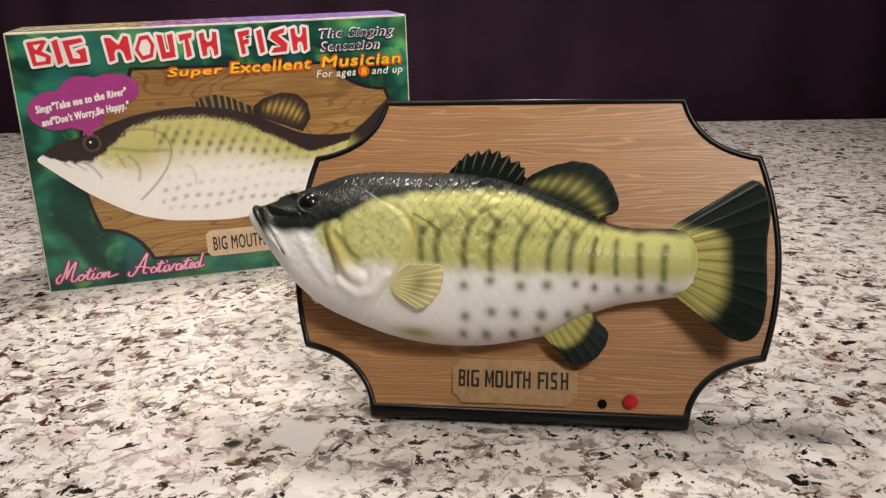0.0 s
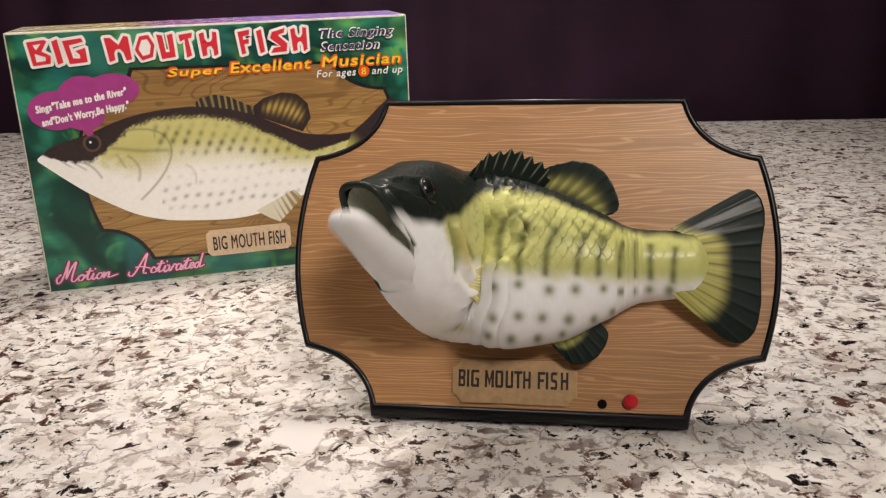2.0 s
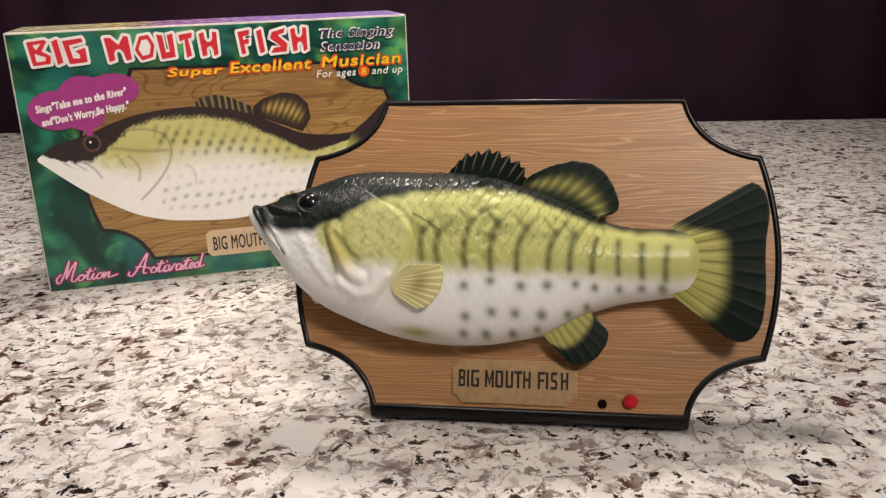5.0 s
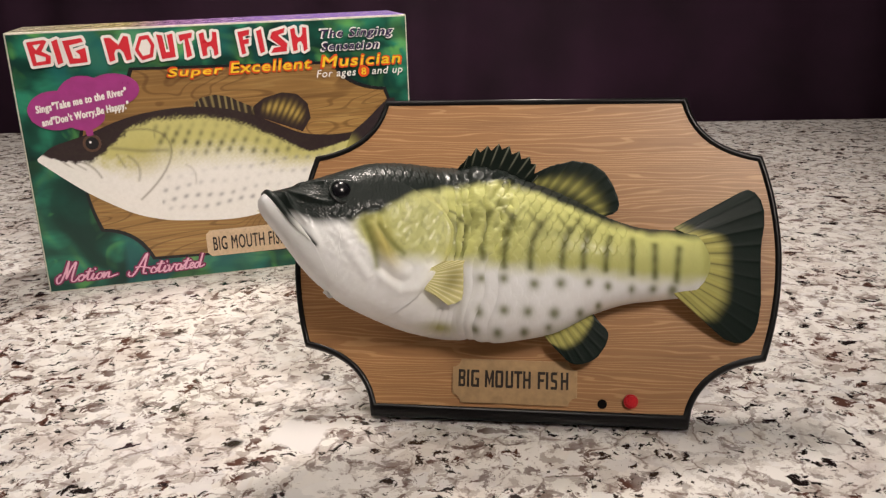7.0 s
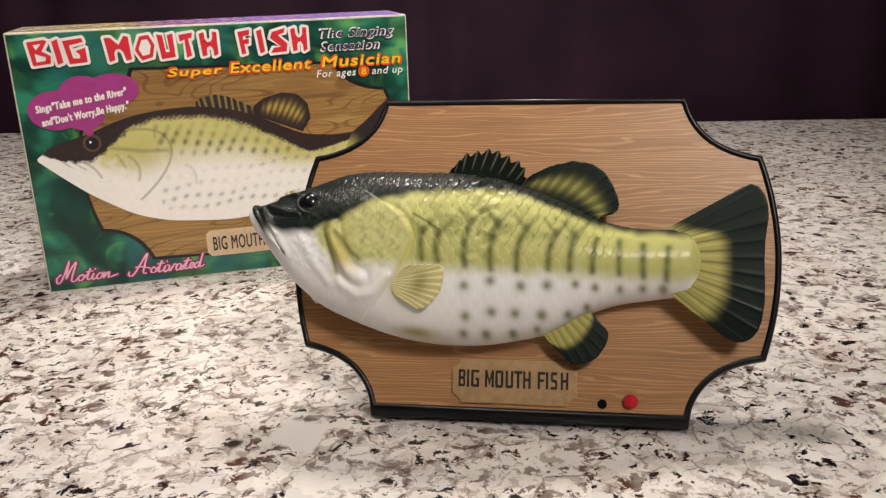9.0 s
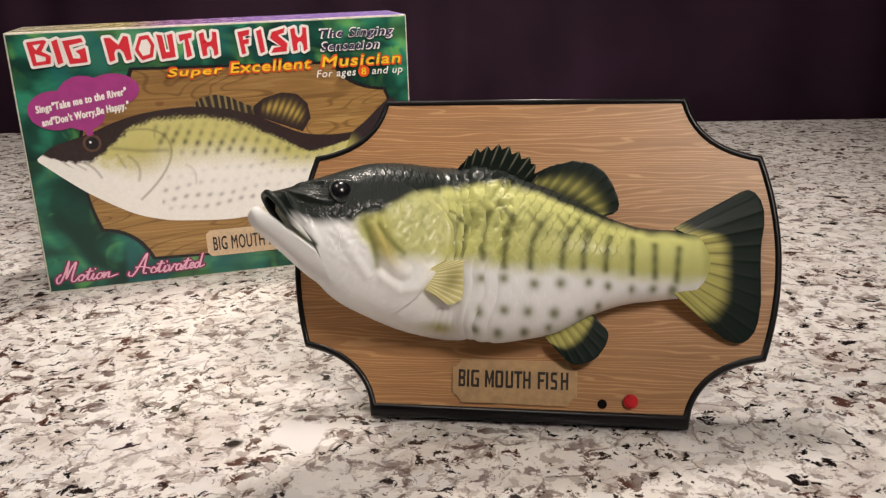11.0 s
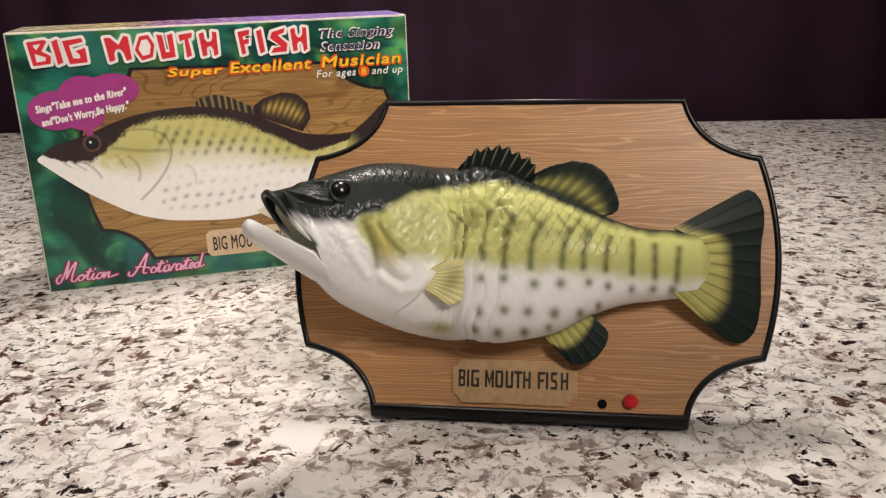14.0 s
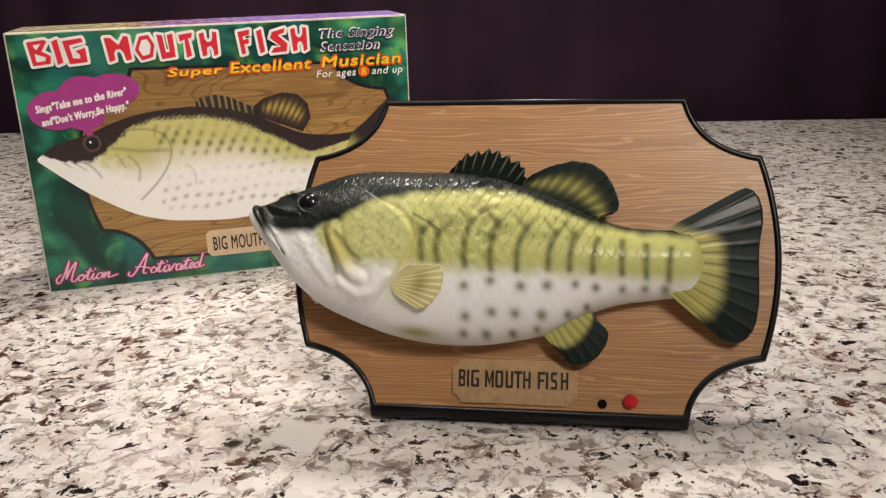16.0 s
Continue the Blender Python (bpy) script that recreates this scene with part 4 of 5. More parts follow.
    # rounded upper lip round the mouth opening
    path = [(u, jaw_limit(u)) for u in np.linspace(-0.1660, -0.1912, 40)]
    path += [(-0.1914, a) for a in np.linspace(jaw_limit(-0.1914), math.pi - jaw_limit(-0.1914), 16)[1:-1]]
    path += [(u, math.pi - jaw_limit(u)) for u in np.linspace(-0.1912, -0.1660, 40)]
    Q = []
    for u, a in path:
        x, v, w, _ = surface(np.array([u]), np.array([a]))
        Q.append((x[0], -w[0], v[0]))
    Q = np.array(Q)
    for _ in range(3):
        Q[1:-1] = (Q[:-2] + 2 * Q[1:-1] + Q[2:]) / 4
    D = np.gradient(Q, axis=0)
    D /= np.linalg.norm(D, axis=1)[:, None]
    V, C, k = [], [], 12
    for i, (q, d) in enumerate(zip(Q, D)):
        side = np.cross(d, (0.3, 0.1, 0.9))
        side /= np.linalg.norm(side)
        up = np.cross(side, d)
        far = min(i, len(Q) - 1 - i) / (len(Q) / 2)
        r = 0.0022 * min(1.0, 0.25 + 2.4 * far)
        V += [q + r * (side * math.cos(t) + up * math.sin(t)) for t in np.linspace(0, 2 * math.pi, k, endpoint=False)]
        C += [np.array([0.75, 0.76, 0.74]) + (np.array([0.016, 0.022, 0.019]) - np.array([0.75, 0.76, 0.74])) * float(smoothstep(far, 0.18, 0.50))] * k
    F = [(i * k + j, (i + 1) * k + j, (i + 1) * k + (j + 1) % k, i * k + (j + 1) % k) for i in range(len(Q) - 1) for j in range(k)]
    mesh_part("upper_lip", np.array(V) - np.array(HINGE), F, SKIN, head, "dark rounded upper lip", True, np.array(C), np.array(V))
    # eye
    eu, ev = -0.1468, 0.1338
    ew = float(body_w(eu, ev))
    bm = bmesh.new()
    bmesh.ops.create_uvsphere(bm, u_segments=32, v_segments=16, radius=0.0080, matrix=Matrix.Translation((eu - HINGE[0], -(ew - 0.0052), ev)))
    eye = part("eye", bm, EYE, head, "bulging black eye", True)
    bm = bmesh.new()
    seg, tub = 40, 10
    face = Vector((0.10, -1.0, 0.42)).normalized()
    q = face.to_track_quat("Z", "Y").to_matrix()
    R = [[bm.verts.new(Vector((eu - HINGE[0], -(ew - 0.0010), ev)) + q @ Vector(((0.0080 + 0.0012 * math.cos(b)) * math.cos(a), (0.0080 + 0.0012 * math.cos(b)) * math.sin(a), 0.0012 * math.sin(b)))) for b in np.linspace(0, 2 * math.pi, tub, endpoint=False)] for a in np.linspace(0, 2 * math.pi, seg, endpoint=False)]
    for i in range(seg):
        for j in range(tub):
            bm.faces.new((R[i][j], R[(i + 1) % seg][j], R[(i + 1) % seg][(j + 1) % tub], R[i][(j + 1) % tub]))
    part("eye_socket", bm, EYE_RING, head, "dark raised eye rim", True)
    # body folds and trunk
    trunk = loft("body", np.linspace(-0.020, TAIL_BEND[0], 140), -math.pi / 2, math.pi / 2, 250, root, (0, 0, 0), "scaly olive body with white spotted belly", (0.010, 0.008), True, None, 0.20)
    stem = loft("tail_stem", np.linspace(TAIL_BEND[1], 0.109, 60), -math.pi / 2, math.pi / 2, 250, root, TAIL, "olive and white tail stem", (0.008, 0.008), True, None, 0.30, 0.004)
    # rubber neck: narrow rings that share the bend between them
    G["neck"] = []
    for k in range(RINGS):
        a, b = BEND[0] + (BEND[1] - BEND[0]) * k / RINGS, BEND[0] + (BEND[1] - BEND[0]) * (k + 1) / RINGS
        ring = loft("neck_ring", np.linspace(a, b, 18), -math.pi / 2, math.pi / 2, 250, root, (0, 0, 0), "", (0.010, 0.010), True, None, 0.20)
        G["neck"].append((1 - (k + 0.5) / RINGS, (a + b) / 2, ring))
    fin("pectoral_fin", [(-0.0850, 0.0730), (-0.0862, 0.0785), (-0.0815, 0.0865)], [(-0.0777, 0.0687), (-0.0690, 0.0631), (-0.0640, 0.0645), (-0.0600, 0.0673), (-0.0541, 0.0747), (-0.0519, 0.0845), (-0.0522, 0.0890), (-0.0540, 0.0915), (-0.0609, 0.0917), (-0.0742, 0.0907)], 0.0016, 0.0050, 14, G["neck"][2][2], (0, 0, 0), pectoral_paint, "yellow ribbed pectoral fin", 0.004, 0.0006, 0.0, lift=body_w)
    G["tail"] = []
    for k in range(TAIL_RINGS):
        a, b = TAIL_BEND[0] + (TAIL_BEND[1] - TAIL_BEND[0]) * k / TAIL_RINGS, TAIL_BEND[0] + (TAIL_BEND[1] - TAIL_BEND[0]) * (k + 1) / TAIL_RINGS
        ring = loft("tail_ring", np.linspace(a, b, 12), -math.pi / 2, math.pi / 2, 250, root, (0, 0, 0), "", (0.006, 0.006), True, None, 0.20)
        G["tail"].append(((k + 0.5) / TAIL_RINGS, (a + b) / 2, ring))
    G.update(trunk=trunk, stem=stem)
    fin("spiny_dorsal_fin", [(-0.0600, 0.1560), (-0.0380, 0.1570), (-0.0200, 0.1530), (-0.0080, 0.1490)], [(-0.0535, 0.1630), (-0.0480, 0.1700), (-0.0440, 0.1745), (-0.0371, 0.1760), (-0.0246, 0.1785), (-0.0158, 0.1740), (-0.0091, 0.1700), (-0.0032, 0.1675), (-0.0012, 0.1560)], 0.014, 0.021, 9, trunk, (0, 0, 0), spine_paint, "black spiny dorsal fin", 0.003, 0.0014, 0.20)
    fin("soft_dorsal_fin", [(-0.0120, 0.1500), (0.0200, 0.1380), (0.0450, 0.1290)], [(-0.0056, 0.1545), (0.0031, 0.1604), (0.0146, 0.1660), (0.0299, 0.1696), (0.0425, 0.1676), (0.0510, 0.1617), (0.0560, 0.1540), (0.0596, 0.1455), (0.0609, 0.1395), (0.0600, 0.1355), (0.0568, 0.1330), (0.0500, 0.1312)], 0.016, 0.018, 11, root, (0, 0, 0), soft_paint, "black and olive soft dorsal fin", 0.003, 0.0010, 0.0)
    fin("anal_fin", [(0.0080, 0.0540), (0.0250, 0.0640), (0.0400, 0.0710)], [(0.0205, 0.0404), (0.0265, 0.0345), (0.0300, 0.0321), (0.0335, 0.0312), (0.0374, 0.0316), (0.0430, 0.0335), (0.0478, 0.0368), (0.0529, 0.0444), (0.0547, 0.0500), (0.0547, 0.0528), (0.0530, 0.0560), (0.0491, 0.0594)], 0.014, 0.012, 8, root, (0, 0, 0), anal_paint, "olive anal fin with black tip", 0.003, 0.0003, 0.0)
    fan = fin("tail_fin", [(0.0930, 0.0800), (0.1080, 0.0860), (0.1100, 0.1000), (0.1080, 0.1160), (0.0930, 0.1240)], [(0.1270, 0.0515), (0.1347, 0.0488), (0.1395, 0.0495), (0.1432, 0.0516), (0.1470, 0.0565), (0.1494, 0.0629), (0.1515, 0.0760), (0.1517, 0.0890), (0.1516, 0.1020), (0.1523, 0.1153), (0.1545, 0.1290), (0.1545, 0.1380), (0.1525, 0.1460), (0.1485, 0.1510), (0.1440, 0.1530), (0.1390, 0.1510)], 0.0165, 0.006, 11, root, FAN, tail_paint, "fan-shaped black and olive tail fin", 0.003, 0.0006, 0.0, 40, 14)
    fan.matrix_basis = Matrix.Translation(FAN)
    G["fan"] = fan
    return G


FISH = build_fish()


# ---- the carton ----
# drawn lines of the printed fish: path, strength, width
PRINT_LINES = [
    (bezier((0.0930, 0.1560), (0.1330, 0.1600), (0.1330, 0.1330), 8) + bezier((0.1330, 0.1330), (0.1300, 0.1120), (0.0990, 0.0870), 8)[1:], 0.65, 0.0010),
    ([(0.0780, 0.1400), (0.1050, 0.1350), (0.1280, 0.1340)], 0.50, 0.0018),
    (bezier((0.0920, 0.1310), (0.1050, 0.1220), (0.0990, 0.1060), 6), 0.50, 0.0012),
    ([(0.0820, 0.1330), (0.0880, 0.1200)], 0.45, 0.0012),
    (bezier((0.1450, 0.1180), (0.1560, 0.1120), (0.1520, 0.0980), 6), 0.30, 0.0010),
    ([(0.0300, 0.1330), (0.0450, 0.1180)], 0.60, 0.0010),
    (bezier((0.0480, 0.1290), (0.0600, 0.1250), (0.0650, 0.1120), 6), 0.60, 0.0010),
    ([(0.0400, 0.1300), (0.0520, 0.1210)], 0.50, 0.0009),
]

def build_carton():
    W, HH, D = 0.3743, 0.2518, 0.0874
    root = empty("carton", pose(-0.3973, 0.8304, GROUND, 0, 0, 14.325) @ Matrix.Scale(1.0133, 4))
    tagged(root, "colourful printed cardboard box with fish picture, worn white edges", "box")
    part("carton_body", box_bm(0, W, 0, D, 0, HH, 0.0012), CARD_EDGE, root, "cardboard body")
    part("front_print", slab([(0.0016, 0.0014), (W - 0.0014, 0.0014), (W - 0.0014, HH - 0.0018), (0.0016, HH - 0.0018)], -0.0003, 0.0002), LEAF, root, "green leaf print")
    bm = box_bm(0.0016, W - 0.0016, 0.0018, D - 0.0018, HH - 0.0002, HH + 0.0003)
    part("top_print", bm, TOP_PRINT, root, "purple and gold printed top")
    bm = box_bm(W - 0.0002, W + 0.0003, 0.0014, D - 0.0014, 0.0014, HH - 0.0014)
    part("side_print", bm, LEAF, root, "green leaf print")
    bm = box_bm(-0.0003, 0.0002, 0.0014, D - 0.0014, 0.0014, HH - 0.0014)
    part("side_print", bm, LEAF, root, "green leaf print")

    def poly(name, pts, lay, mat, label=""):
        y = -0.0003 - 0.00025 * lay
        return part(name, slab(pts, y - 0.0002, y), mat, root, label)

    def board(g):
        p = [(0.104 + g, 0.2150 - g), (0.2990 - g, 0.2100 - g)]
        p += bezier((0.3000 - g, 0.2080 - g), (0.312 - g, 0.184 - g), (0.3500 - g, 0.1810 - g), 10)
        p += bezier((0.3500 - g, 0.1800 - g), (0.372 - g, 0.120), (0.352 - g, 0.058 + g), 10)
        p += bezier((0.350 - g, 0.057 + g), (0.318 - g, 0.047 + g), (0.306 - g, 0.0165 + g), 10)
        p += [(0.1015 + g, 0.0235 + g)]
        p += bezier((0.1005 + g, 0.0255 + g), (0.088 + g, 0.055 + g), (0.0570 + g, 0.0579 + g), 10)
        p += bezier((0.0565 + g, 0.0590 + g), (0.036 + g, 0.120), (0.0580 + g, 0.1790 - g), 10)
        p += bezier((0.0600 + g, 0.1800 - g), (0.094 + g, 0.186 - g), (0.104 + g, 0.2150 - g), 10)[:-1]
        return p[::-1]

    poly("printed_rim", board(0.0), 1, P_BLACK, "printed black rim")
    poly("printed_board", board(0.0028), 2, PRINT_WOOD, "printed brown wood board")
    # printed fish
    PT_U = [0.0105, 0.0238, 0.040, 0.061, 0.082, 0.1039, 0.130, 0.1624, 0.1900, 0.2150, 0.2400, 0.2600, 0.2850, 0.3221]
    PT_V = [0.1350, 0.1446, 0.1500, 0.1560, 0.1640, 0.1700, 0.1735, 0.1740, 0.1700, 0.1620, 0.1500, 0.1410, 0.1370, 0.1380]
    PB_U = [0.0105, 0.030, 0.050, 0.070, 0.090, 0.1169, 0.150, 0.1999, 0.240, 0.2714, 0.300, 0.3221]
    PB_V = [0.1325, 0.1150, 0.0985, 0.0850, 0.0735, 0.0644, 0.0600, 0.0592, 0.0690, 0.0835, 0.103, 0.1190]
    nu, nv = 220, 90
    V, C = [], []
    y = -0.0003 - 0.00025 * 4
    for u in np.linspace(0.0105, 0.3221, nu):
        t, b = float(spline(u, PT_U, PT_V)), float(spline(u, PB_U, PB_V))
        z = np.linspace(b, t, nv)
        r = np.linspace(0, 1, nv)
        ou = np.full(nv, u)
        V.append(np.column_stack([ou, np.full(nv, y), z]))
        white, olive, dark = np.array([0.86, 0.84, 0.80]), np.array([0.56, 0.53, 0.20]), np.array([0.030, 0.018, 0.020])
        cut = np.interp(u, [0.02, 0.05, 0.07, 0.10, 0.12, 0.2, 0.32], [0.85, 0.62, 0.46, 0.46, 0.52, 0.56, 0.35])
        back = np.interp(u, [0.01, 0.035, 0.06, 0.075, 0.095, 0.12, 0.19, 0.24, 0.27, 0.32], [0.60, 0.50, 0.58, 0.72, 0.89, 0.92, 0.90, 0.82, 0.68, 0.75])
        wob = 0.010 * hash_noise(ou, z, 240) + 0.022 * hash_noise(ou, z, 1300, 1.0) + (0.03 * hash_noise(ou, z, 420, 2.0) if u < 0.1 else 0.0)
        c = white + (olive - white) * smoothstep(r + wob * 1.6, cut - 0.12, cut + 0.22)[:, None]
        fl = np.exp(-((ou - 0.105) / 0.02) ** 2 - ((r - 0.62) / 0.16) ** 2) * 0.5
        c = c + (np.array([0.45, 0.40, 0.12]) - c) * fl[:, None]
        # rows of dark dashes and dots
        if 0.118 < u < 0.30:
            for row, (z0, amp) in enumerate(((0.153, 0.8), (0.145, 0.8), (0.137, 0.8), (0.128, 0.7), (0.112, 0.5), (0.100, 0.55), (0.088, 0.6), (0.078, 0.6))):
                ph = (u / 0.0115 + 0.37 * row) % 1.0 - 0.5
                zz = z0 - 0.06 * (u - 0.2) if row < 4 else z0 + 0.06 * (u - 0.2)
                zz = zz + 0.0016 * math.sin(math.floor(u / 0.0115 + 0.37 * row) * 7.3 + row)
                slant = 0.25 * (z - zz) / 0.0115
                d = ((ph - slant) * 0.0115 / 0.0024) ** 2 + ((z - zz) / (0.0034 if row < 4 else 0.0021)) ** 2
                cell = math.floor(u / 0.0115 + 0.37 * row)
                wild = 0.75 + 0.45 * math.sin(cell * 12.9 + row * 4.7)
                c = c + ((np.array([0.09, 0.085, 0.04]) if row < 4 else np.array([0.20, 0.20, 0.20])) - c) * (amp * wild * np.exp(-d))[:, None]
        for path, dark_k, wide in PRINT_LINES:
            d = dist_to_path(ou, z, path)
            c = c + (np.array([0.14, 0.12, 0.06]) - c) * (dark_k * np.exp(-(d / wide) ** 2))[:, None]
        c = c + (dark - c) * smoothstep(r + wob, back - 0.025, back + 0.03)[:, None]
        # white lower lip
        lip = smoothstep(-(z - (0.1405 - (u - 0.012) * 0.60)), -0.0008, 0.0008) * (u < 0.064)
        c = c + (white - c) * lip[:, None]
        C.append(c)
    V, C = np.concatenate(V), np.concatenate(C)
    F = [(i * nv + j, (i + 1) * nv + j, (i + 1) * nv + j + 1, i * nv + j + 1) for i in range(nu - 1) for j in range(nv - 1)]
    pf = mesh_part("printed_fish", V, F, FISH_PRINT, root, "printed picture of a bass", True, C)

    def painted(name, base, tip, colour, lay, label):
        n1, n2 = 60, 20
        s = np.linspace(0, 1, n1)

        def al(P):
            P = np.array(P)
            return np.column_stack([np.interp(s, np.linspace(0, 1, len(P)), P[:, 0]), np.interp(s, np.linspace(0, 1, len(P)), P[:, 1])])

        b, t = al(base), al(tip)
        yy = -0.0003 - 0.00025 * lay
        V = np.concatenate([np.column_stack([(b + (t - b) * r)[:, 0], np.full(n1, yy), (b + (t - b) * r)[:, 1]]) for r in np.linspace(0, 1, n2)])
        C = np.concatenate([colour(s, np.full(n1, r)) for r in np.linspace(0, 1, n2)])
        F = [(i * n1 + j, i * n1 + j + 1, (i + 1) * n1 + j + 1, (i + 1) * n1 + j) for i in range(n2 - 1) for j in range(n1 - 1)]
        mesh_part(name, V, F, FISH_PRINT, root, label, True, C)

    def c_spiny(s, r):
        return lerp3((0.03, 0.02, 0.018), (0.30, 0.24, 0.10), smoothstep(np.sin(s * 60), 0.2, 0.9) * 0.8 * (r > 0.1))

    def c_soft(s, r):
        k = np.exp(-((r - 0.5) / 0.22) ** 2) * smoothstep(s, 0.15, 0.3) * (1 - smoothstep(s, 0.75, 0.95))
        return lerp3((0.03, 0.018, 0.02), (0.45, 0.32, 0.08), k * (0.6 + 0.4 * np.sin(s * 70)))

    def c_tail(s, r):
        return lerp3((0.36, 0.33, 0.10), (0.030, 0.020, 0.024), smoothstep(r + 0.45 * s, 0.22, 0.50))

    painted("printed_spiny_fin", [(0.158, 0.172), (0.216, 0.160)], [(0.159, 0.177), (0.166, 0.1825), (0.180, 0.1845), (0.192, 0.182), (0.203, 0.176), (0.2165, 0.1695)], c_spiny, 3, "printed spiny fin")
    painted("printed_soft_fin", [(0.2120, 0.163), (0.262, 0.142)], [(0.216, 0.171), (0.226, 0.178), (0.244, 0.1825), (0.259, 0.180), (0.2690, 0.170), (0.2710, 0.155)], c_soft, 3, "printed soft fin")
    painted("printed_belly_fin", [(0.2080, 0.0640), (0.2480, 0.0830)], [(0.2200, 0.0560), (0.2310, 0.0500), (0.2420, 0.0600), (0.2560, 0.0740)], lambda s, r: lerp3((0.68, 0.64, 0.50), (0.30, 0.22, 0.10), smoothstep(np.sin(s * 50) * 0.3 + s + r * 0.3, 0.6, 1.2)), 5, "printed belly fin")
    painted("printed_tail", [(0.300, 0.1120), (0.312, 0.1375)], [(0.368, 0.080), (0.362, 0.120), (0.360, 0.150), (0.358, 0.170), (0.3500, 0.1690), (0.3350, 0.1540)], c_tail, 5, "printed tail")
    # printed eye
    def disc(name, x, z, r, lay, mat, n=28, rz=None):
        poly(name, [(x + r * math.cos(a), z + (rz or r) * math.sin(a)) for a in np.linspace(0, 2 * math.pi, n, endpoint=False)], lay, mat)

    disc("printed_eye_ring", 0.0612, 0.1462, 0.0084, 5, plain("eye_print", (0.11, 0.062, 0.042), 0.3))
    disc("printed_eye", 0.0612, 0.1462, 0.0060, 6, P_BLACK)
    disc("printed_eye_glint", 0.0598, 0.1475, 0.0012, 7, P_WHITE)
    # speech bubble: outline of a union of ovals
    cx, cz = 0.058, 0.181
    pts = []
    for a in np.linspace(0, 2 * math.pi, 120, endpoint=False):
        best = 0.0
        for ex, ez, ea, eb in ((0.034, 0.1795, 0.0250, 0.0185), (0.060, 0.1900, 0.0235, 0.0205), (0.087, 0.1955, 0.0240, 0.0155), (0.058, 0.1735, 0.0190, 0.0145)):
            for r in np.linspace(0.002, 0.06, 120):
                x, z = cx + r * math.cos(a), cz + r * math.sin(a)
                if ((x - ex) / ea) ** 2 + ((z - ez) / eb) ** 2 <= 1:
                    best = max(best, r)
        if abs(a - 4.80) < 0.13:
            best = max(best, 0.0275)
        pts.append((cx + best * math.cos(a), cz + best * math.sin(a)))
    poly("speech_bubble", pts, 7, P_MAGENTA, "magenta speech bubble print")
    Y8, Y9, Y10 = -0.0026, -0.0030, -0.0034
    letters("bubble_text", "Sings\"Take me to the River\"", 0.0170, 0.0985, 0.1760, 0.1850, Y8, P_WHITE, root, 0.150, 0.030)
    letters("bubble_text", "and\"Don't Worry,Be Happy.\"", 0.0205, 0.0990, 0.1635, 0.1725, Y8, P_WHITE, root, 0.150, 0.030)
    # title: red letters with white outline
    spots = [(0.0187, 0.0376), (0.0400, 0.0477), (0.0492, 0.0687), (0.0855, 0.1080), (0.1116, 0.1298), (0.1324, 0.1478), (0.1524, 0.1649), (0.1711, 0.1874), (0.2071, 0.2199), (0.2248, 0.2318), (0.2373, 0.2537), (0.2575, 0.2730)]
    for ch, (x0, x1) in zip("BIGMOUTHFISH", spots):
        glyph("title_outline", CHUNKY[ch][:1], x0, x1, 0.2214, 0.2444, Y8, P_WHITE, root, 0.0026)
        glyph("title", CHUNKY[ch], x0, x1, 0.2214, 0.2444, Y9, P_RED, root)
    for word, x0, x1, z0, z1 in (("The Singing", 0.2870, 0.3590, 0.2310, 0.2408), ("Sensation", 0.2868, 0.3440, 0.2210, 0.2282)):
        letters("subtitle_outline", word, x0 - 0.0012, x1 + 0.0012, z0 - 0.001, z1 + 0.001, Y8, P_WHITE, root, 0.0, 0.036, 0.25)
        letters("subtitle", word, x0, x1, z0, z1, Y9, P_NAVY, root, 0.0, 0.022, 0.25)
    for word, x0, x1, z0, z1 in (("Super", 0.1390, 0.1890, 0.2025, 0.2118), ("Excellent", 0.1970, 0.2745, 0.2045, 0.2138), ("Musician", 0.2860, 0.3655, 0.2050, 0.2148)):
        letters("slogan_outline", word, x0 - 0.0012, x1 + 0.0012, z0 - 0.0012, z1 + 0.0012, Y8, P_ORANGE, root, 0.0, 0.05, 0.15)
        letters("slogan", word, x0, x1, z0, z1, Y9, P_YELLOW, root, 0.0, 0.020, 0.15)
    letters("age_text", "For ages", 0.2800, 0.3195, 0.1925, 0.2020, Y8, P_WHITE, root, 0.0, 0.008, 0.2)
    letters("age_text", "and up", 0.3360, 0.3675, 0.1925, 0.2020, Y8, P_WHITE, root, 0.0, 0.008, 0.2)
    disc("age_disc", 0.3276, 0.1985, 0.0058, 8, P_ORANGE)
    letters("age_number", "8", 0.3253, 0.3299, 0.1950, 0.2020, Y9, P_YELLOW, root, 0.0, 0.02)
    for word in (MOTION_WORD, ACTIVATED_WORD):
        script_word("script_outline", word, 0.0022, Y8, P_PLUM, root)
        script_word("script", word, 0.00075, Y9, P_PINK, root)
    # printed name plate
    x0, x1, z0, z1, c = 0.1555, 0.2405, 0.0205, 0.0480, 0.004
    poly("printed_nameplate", [(x0 + c, z0), (x1 - c, z0), (x1, z0 + c), (x1, z1 - c), (x1 - c, z1), (x0 + c, z1), (x0, z1 - c), (x0, z0 + c)], 4, P_TAN, "printed tan nameplate")
    letters("printed_plate_text", "BIG MOUTH FISH", 0.1620, 0.2350, 0.0265, 0.0410, -0.0018, INK, root, 0.0, 0.010)
    return root


build_carton()


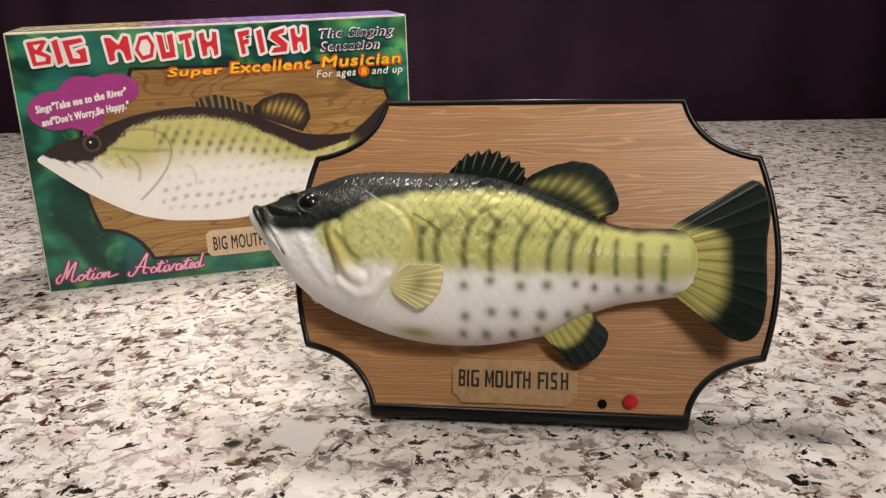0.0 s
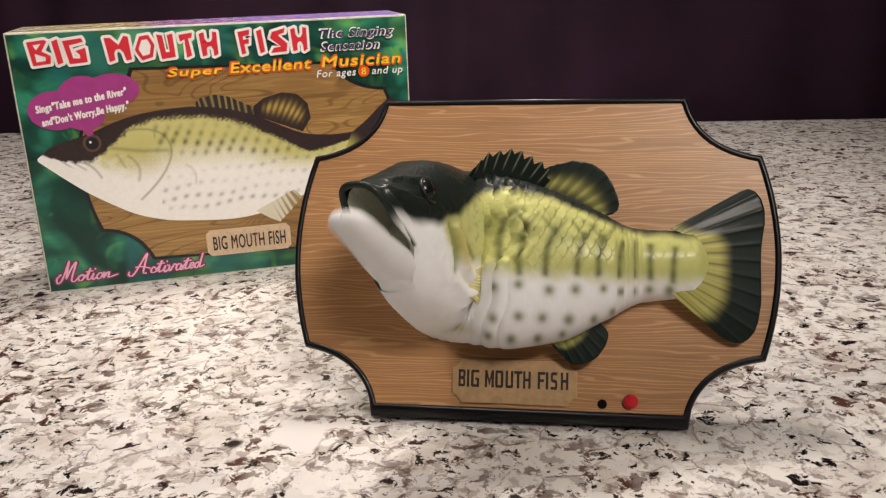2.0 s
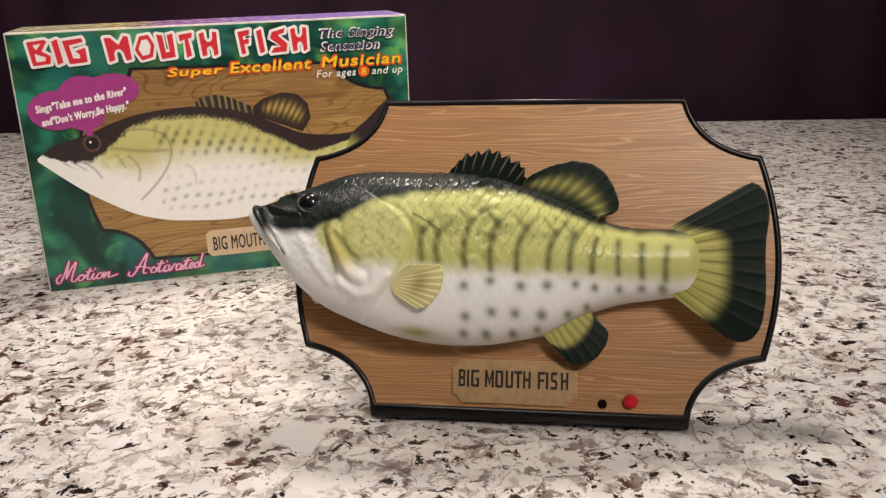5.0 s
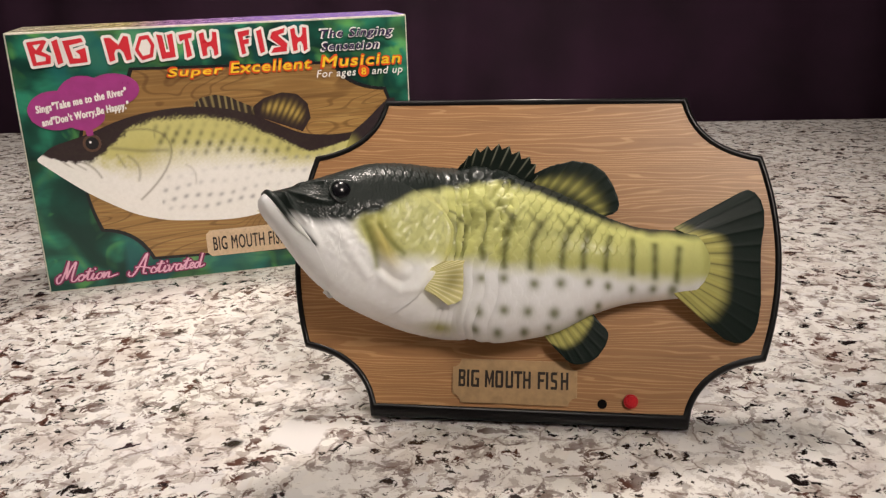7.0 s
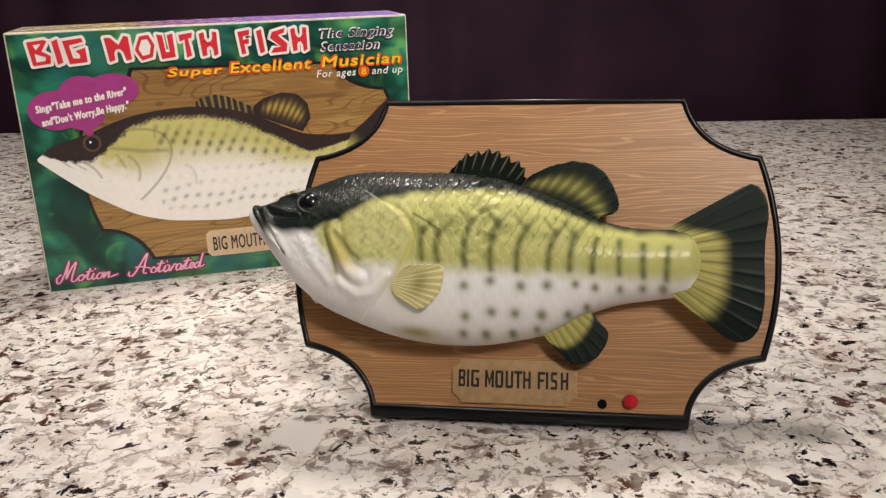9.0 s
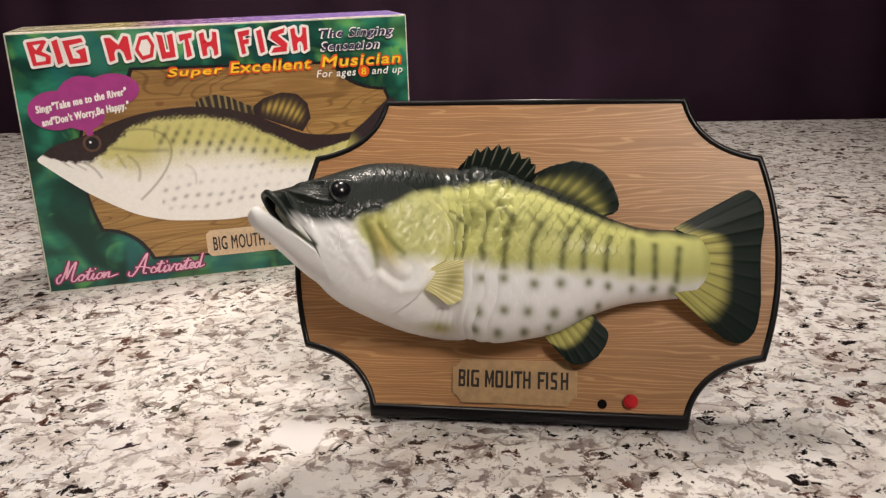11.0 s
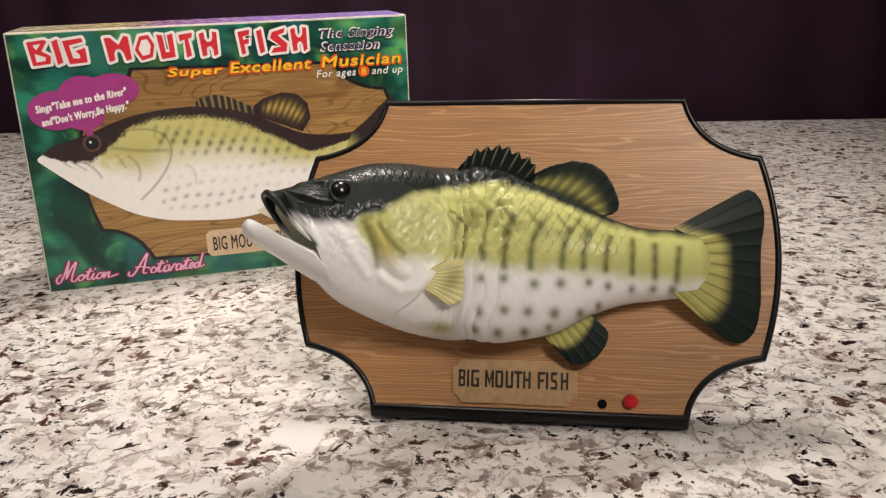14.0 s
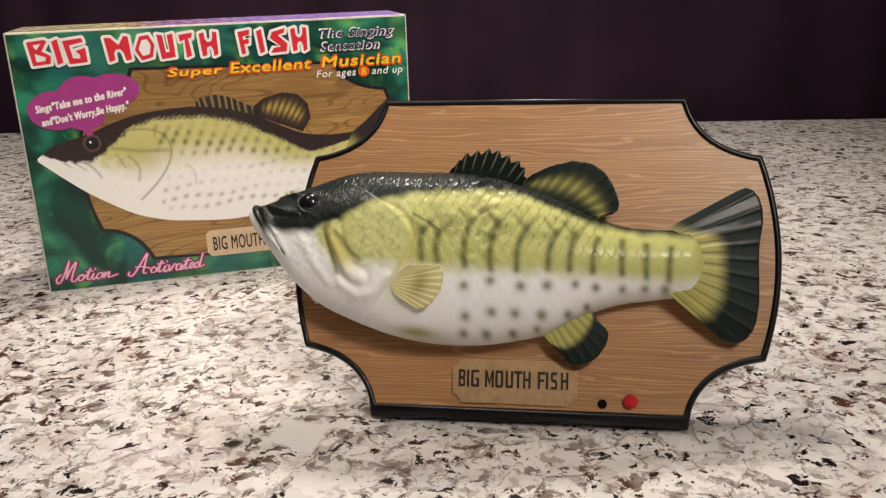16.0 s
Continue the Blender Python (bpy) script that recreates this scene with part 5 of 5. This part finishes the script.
# ---- what moves: the head swings out, the jaw opens, the tail flaps ----
HEAD = [(0, 0), (1.36, 0), (1.5, 10), (1.6, 28), (1.7, 47), (1.8, 59), (1.9, 67), (2.0, 68), (3.8, 68), (3.88, 63), (3.95, 50), (4.0, 34), (4.1, 9), (4.2, 0.5), (4.3, 0), (5.6, 0), (5.7, 14), (5.8, 28), (5.9, 29), (7.68, 29), (7.8, 25), (7.9, 9), (8.0, 2), (8.1, 0), (9.5, 0), (9.6, 14), (9.7, 28), (9.8, 29), (11.58, 29), (11.7, 25), (11.8, 9), (11.9, 2), (12.0, 0), (13.2, 0), (13.3, 14), (13.4, 28), (13.5, 29), (15.28, 29), (15.4, 25), (15.5, 10), (15.6, 2), (15.7, 0), (16, 0)]
JAW = [(0, 0), (1.6, 0), (1.7, 0.3), (1.78, 0), (1.92, 0), (2.0, 0.6), (2.1, 1), (2.2, 0.05), (2.3, 0), (2.4, 0.45), (2.5, 1), (2.6, 0.1), (2.7, 0), (2.8, 0.3), (2.9, 0.9), (3.0, 0.05), (3.1, 0), (3.2, 0.15), (3.3, 0.9), (3.4, 0.65), (3.5, 0), (5.9, 0), (6.0, 0.9), (6.1, 0.2), (6.2, 0.4), (6.3, 1), (6.4, 0.85), (6.5, 0.08), (6.6, 0.95), (6.7, 1), (6.8, 0.1), (6.9, 0), (9.85, 0), (9.95, 0.6), (10.05, 1), (10.15, 0.3), (10.3, 0.5), (10.45, 1), (10.6, 0.2), (10.8, 0.9), (10.95, 0.2), (11.15, 0.8), (11.3, 0.22), (11.4, 0), (13.45, 0), (13.5, 0.08), (13.6, 0.6), (13.7, 1), (13.8, 0.25), (13.9, 0.3), (14.0, 0.65), (14.1, 0.5), (14.2, 1), (14.3, 0.35), (14.4, 0.6), (14.5, 1), (14.6, 0.3), (14.7, 0.08), (14.8, 0), (16, 0)]
FLAP = [(0, 0.95), (0.1, 1), (0.2, 0.35), (0.3, 0.05), (0.4, 0.12), (0.5, 1), (0.6, 0.85), (0.7, 0.1), (0.8, 0.05), (0.9, 0.4), (1.0, 1), (1.1, 0.35), (1.2, 0.12), (1.3, 0.1), (1.4, 0.7), (1.5, 0.35), (1.6, 0.05), (1.8, 0), (3.9, 0), (4.0, 0.1), (4.1, 0.55), (4.2, 0.08), (4.35, 0.1), (4.5, 1), (4.65, 0.15), (4.8, 0.2), (4.95, 1), (5.1, 0.15), (5.25, 0.3), (5.4, 1), (5.55, 0.1), (5.7, 0), (7.9, 0), (8.0, 0.6), (8.1, 0.25), (8.2, 0.3), (8.3, 1), (8.4, 0.8), (8.46, 0.25), (8.5, 0.2), (8.6, 0.2), (8.7, 1), (8.8, 0.45), (8.9, 0.2), (9.0, 0.55), (9.1, 0.95), (9.2, 0.1), (9.35, 0.2), (9.5, 0.6), (9.6, 0), (11.8, 0), (11.9, 0.65), (12.0, 0.5), (12.1, 0.1), (12.2, 0.8), (12.3, 1), (12.4, 0.15), (12.5, 0.05), (12.6, 0.85), (12.7, 0.75), (12.8, 0.1), (12.9, 0.2), (13.0, 1), (13.1, 0.55), (13.2, 0.1), (13.3, 0), (15.5, 0), (15.6, 0.65), (15.7, 0.85), (15.8, 0.15), (15.9, 0.1), (16, 0.15)]


def motions():
    spin = lambda o, a: Matrix.Translation(o) @ pose(0, 0, 0, 0, 0, a)
    about = lambda o, a: spin(o, a) @ Matrix.Translation(-Vector(o))
    lag = lambda a, x, y: float(np.interp(a, [0, 29, 68], [0, x, y]))
    nod = lambda a: Matrix.Translation((0, 0, 0.12)) @ pose(0, 0, 0, 0, lag(a, -2, -4), 0) @ Matrix.Translation((0, 0, -0.12))
    swung = lambda a: Matrix.Translation((0, 0, lag(a, 0.0040, 0.0050))) @ spin(HINGE, a) @ nod(a)
    walk(FISH["head"], [(t, swung(a)) for t, a in HEAD])
    at = Vector(CORNER) - Vector(HINGE)
    walk(FISH["jaw"], [(t, Matrix.Translation(at) @ pose(0, 0, 0, 0, -32 * k, 0)) for t, k in JAW])
    # the rubber body bulges a little as the head swings
    turn = lambda a: lag(a, 3.4, 5.0)
    shift = lambda a: Matrix.Translation((lag(a, 0.006, 0.014), 0, lag(a, 0.001, -0.003))) @ about((0.10, 0, 0), turn(a))
    walk(FISH["trunk"], [(t, shift(a)) for t, a in HEAD])

    def ring_pose(f, u, a):
        at = Vector((u, 0, 0.10))
        spot = (shift(a) @ at) * (1 - f) + (swung(a) @ Matrix.Translation(-Vector(HINGE)) @ at) * f
        bulge = lag(a, 0.0050, 0.0030) * math.exp(-(((f - 0.28) / 0.2) ** 2))
        return Matrix.Translation(spot + Vector((0, -bulge, 0.5 * bulge))) @ pose(0, 0, 0, 0, lag(a, -2, -4) * f, turn(a) * (1 - f) + a * f) @ Matrix.Translation(-at)

    for f, u, ring in FISH["neck"]:
        walk(ring, [(t, ring_pose(f, u, a)) for t, a in HEAD])
    times = sorted({t for t, _ in HEAD} | {t for t, _ in FLAP})
    swing = lambda t: float(np.interp(t, *zip(*HEAD)))
    flap = lambda t: float(np.interp(t, *zip(*FLAP)))
    base = lambda t: Matrix.Translation((lag(swing(t), 0.003, 0.003), 0, 0)) @ about((0.112, 0, 0), lag(swing(t), 3.2, -2.0)) @ about(TAIL, -10 * flap(t))

    def tail_pose(f, u, t):
        at = Vector((u, 0, 0.10))
        spot = (shift(swing(t)) @ at) * (1 - f) + (base(t) @ at) * f
        return Matrix.Translation(spot) @ pose(0, 0, 0, 0, 0, turn(swing(t)) * (1 - f) + (lag(swing(t), 3.2, -2.0) - 10 * flap(t)) * f) @ Matrix.Translation(-at)

    for f, u, ring in FISH["tail"]:
        walk(ring, [(t, tail_pose(f, u, t)) for t in times])
    walk(FISH["stem"], [(t, base(t) @ Matrix.Translation(TAIL)) for t in times])
    walk(FISH["fan"], [(t, base(t) @ Matrix.Translation((0.004 * flap(t), 0, 0)) @ spin(FAN, -20 * flap(t))) for t in times])


motions()
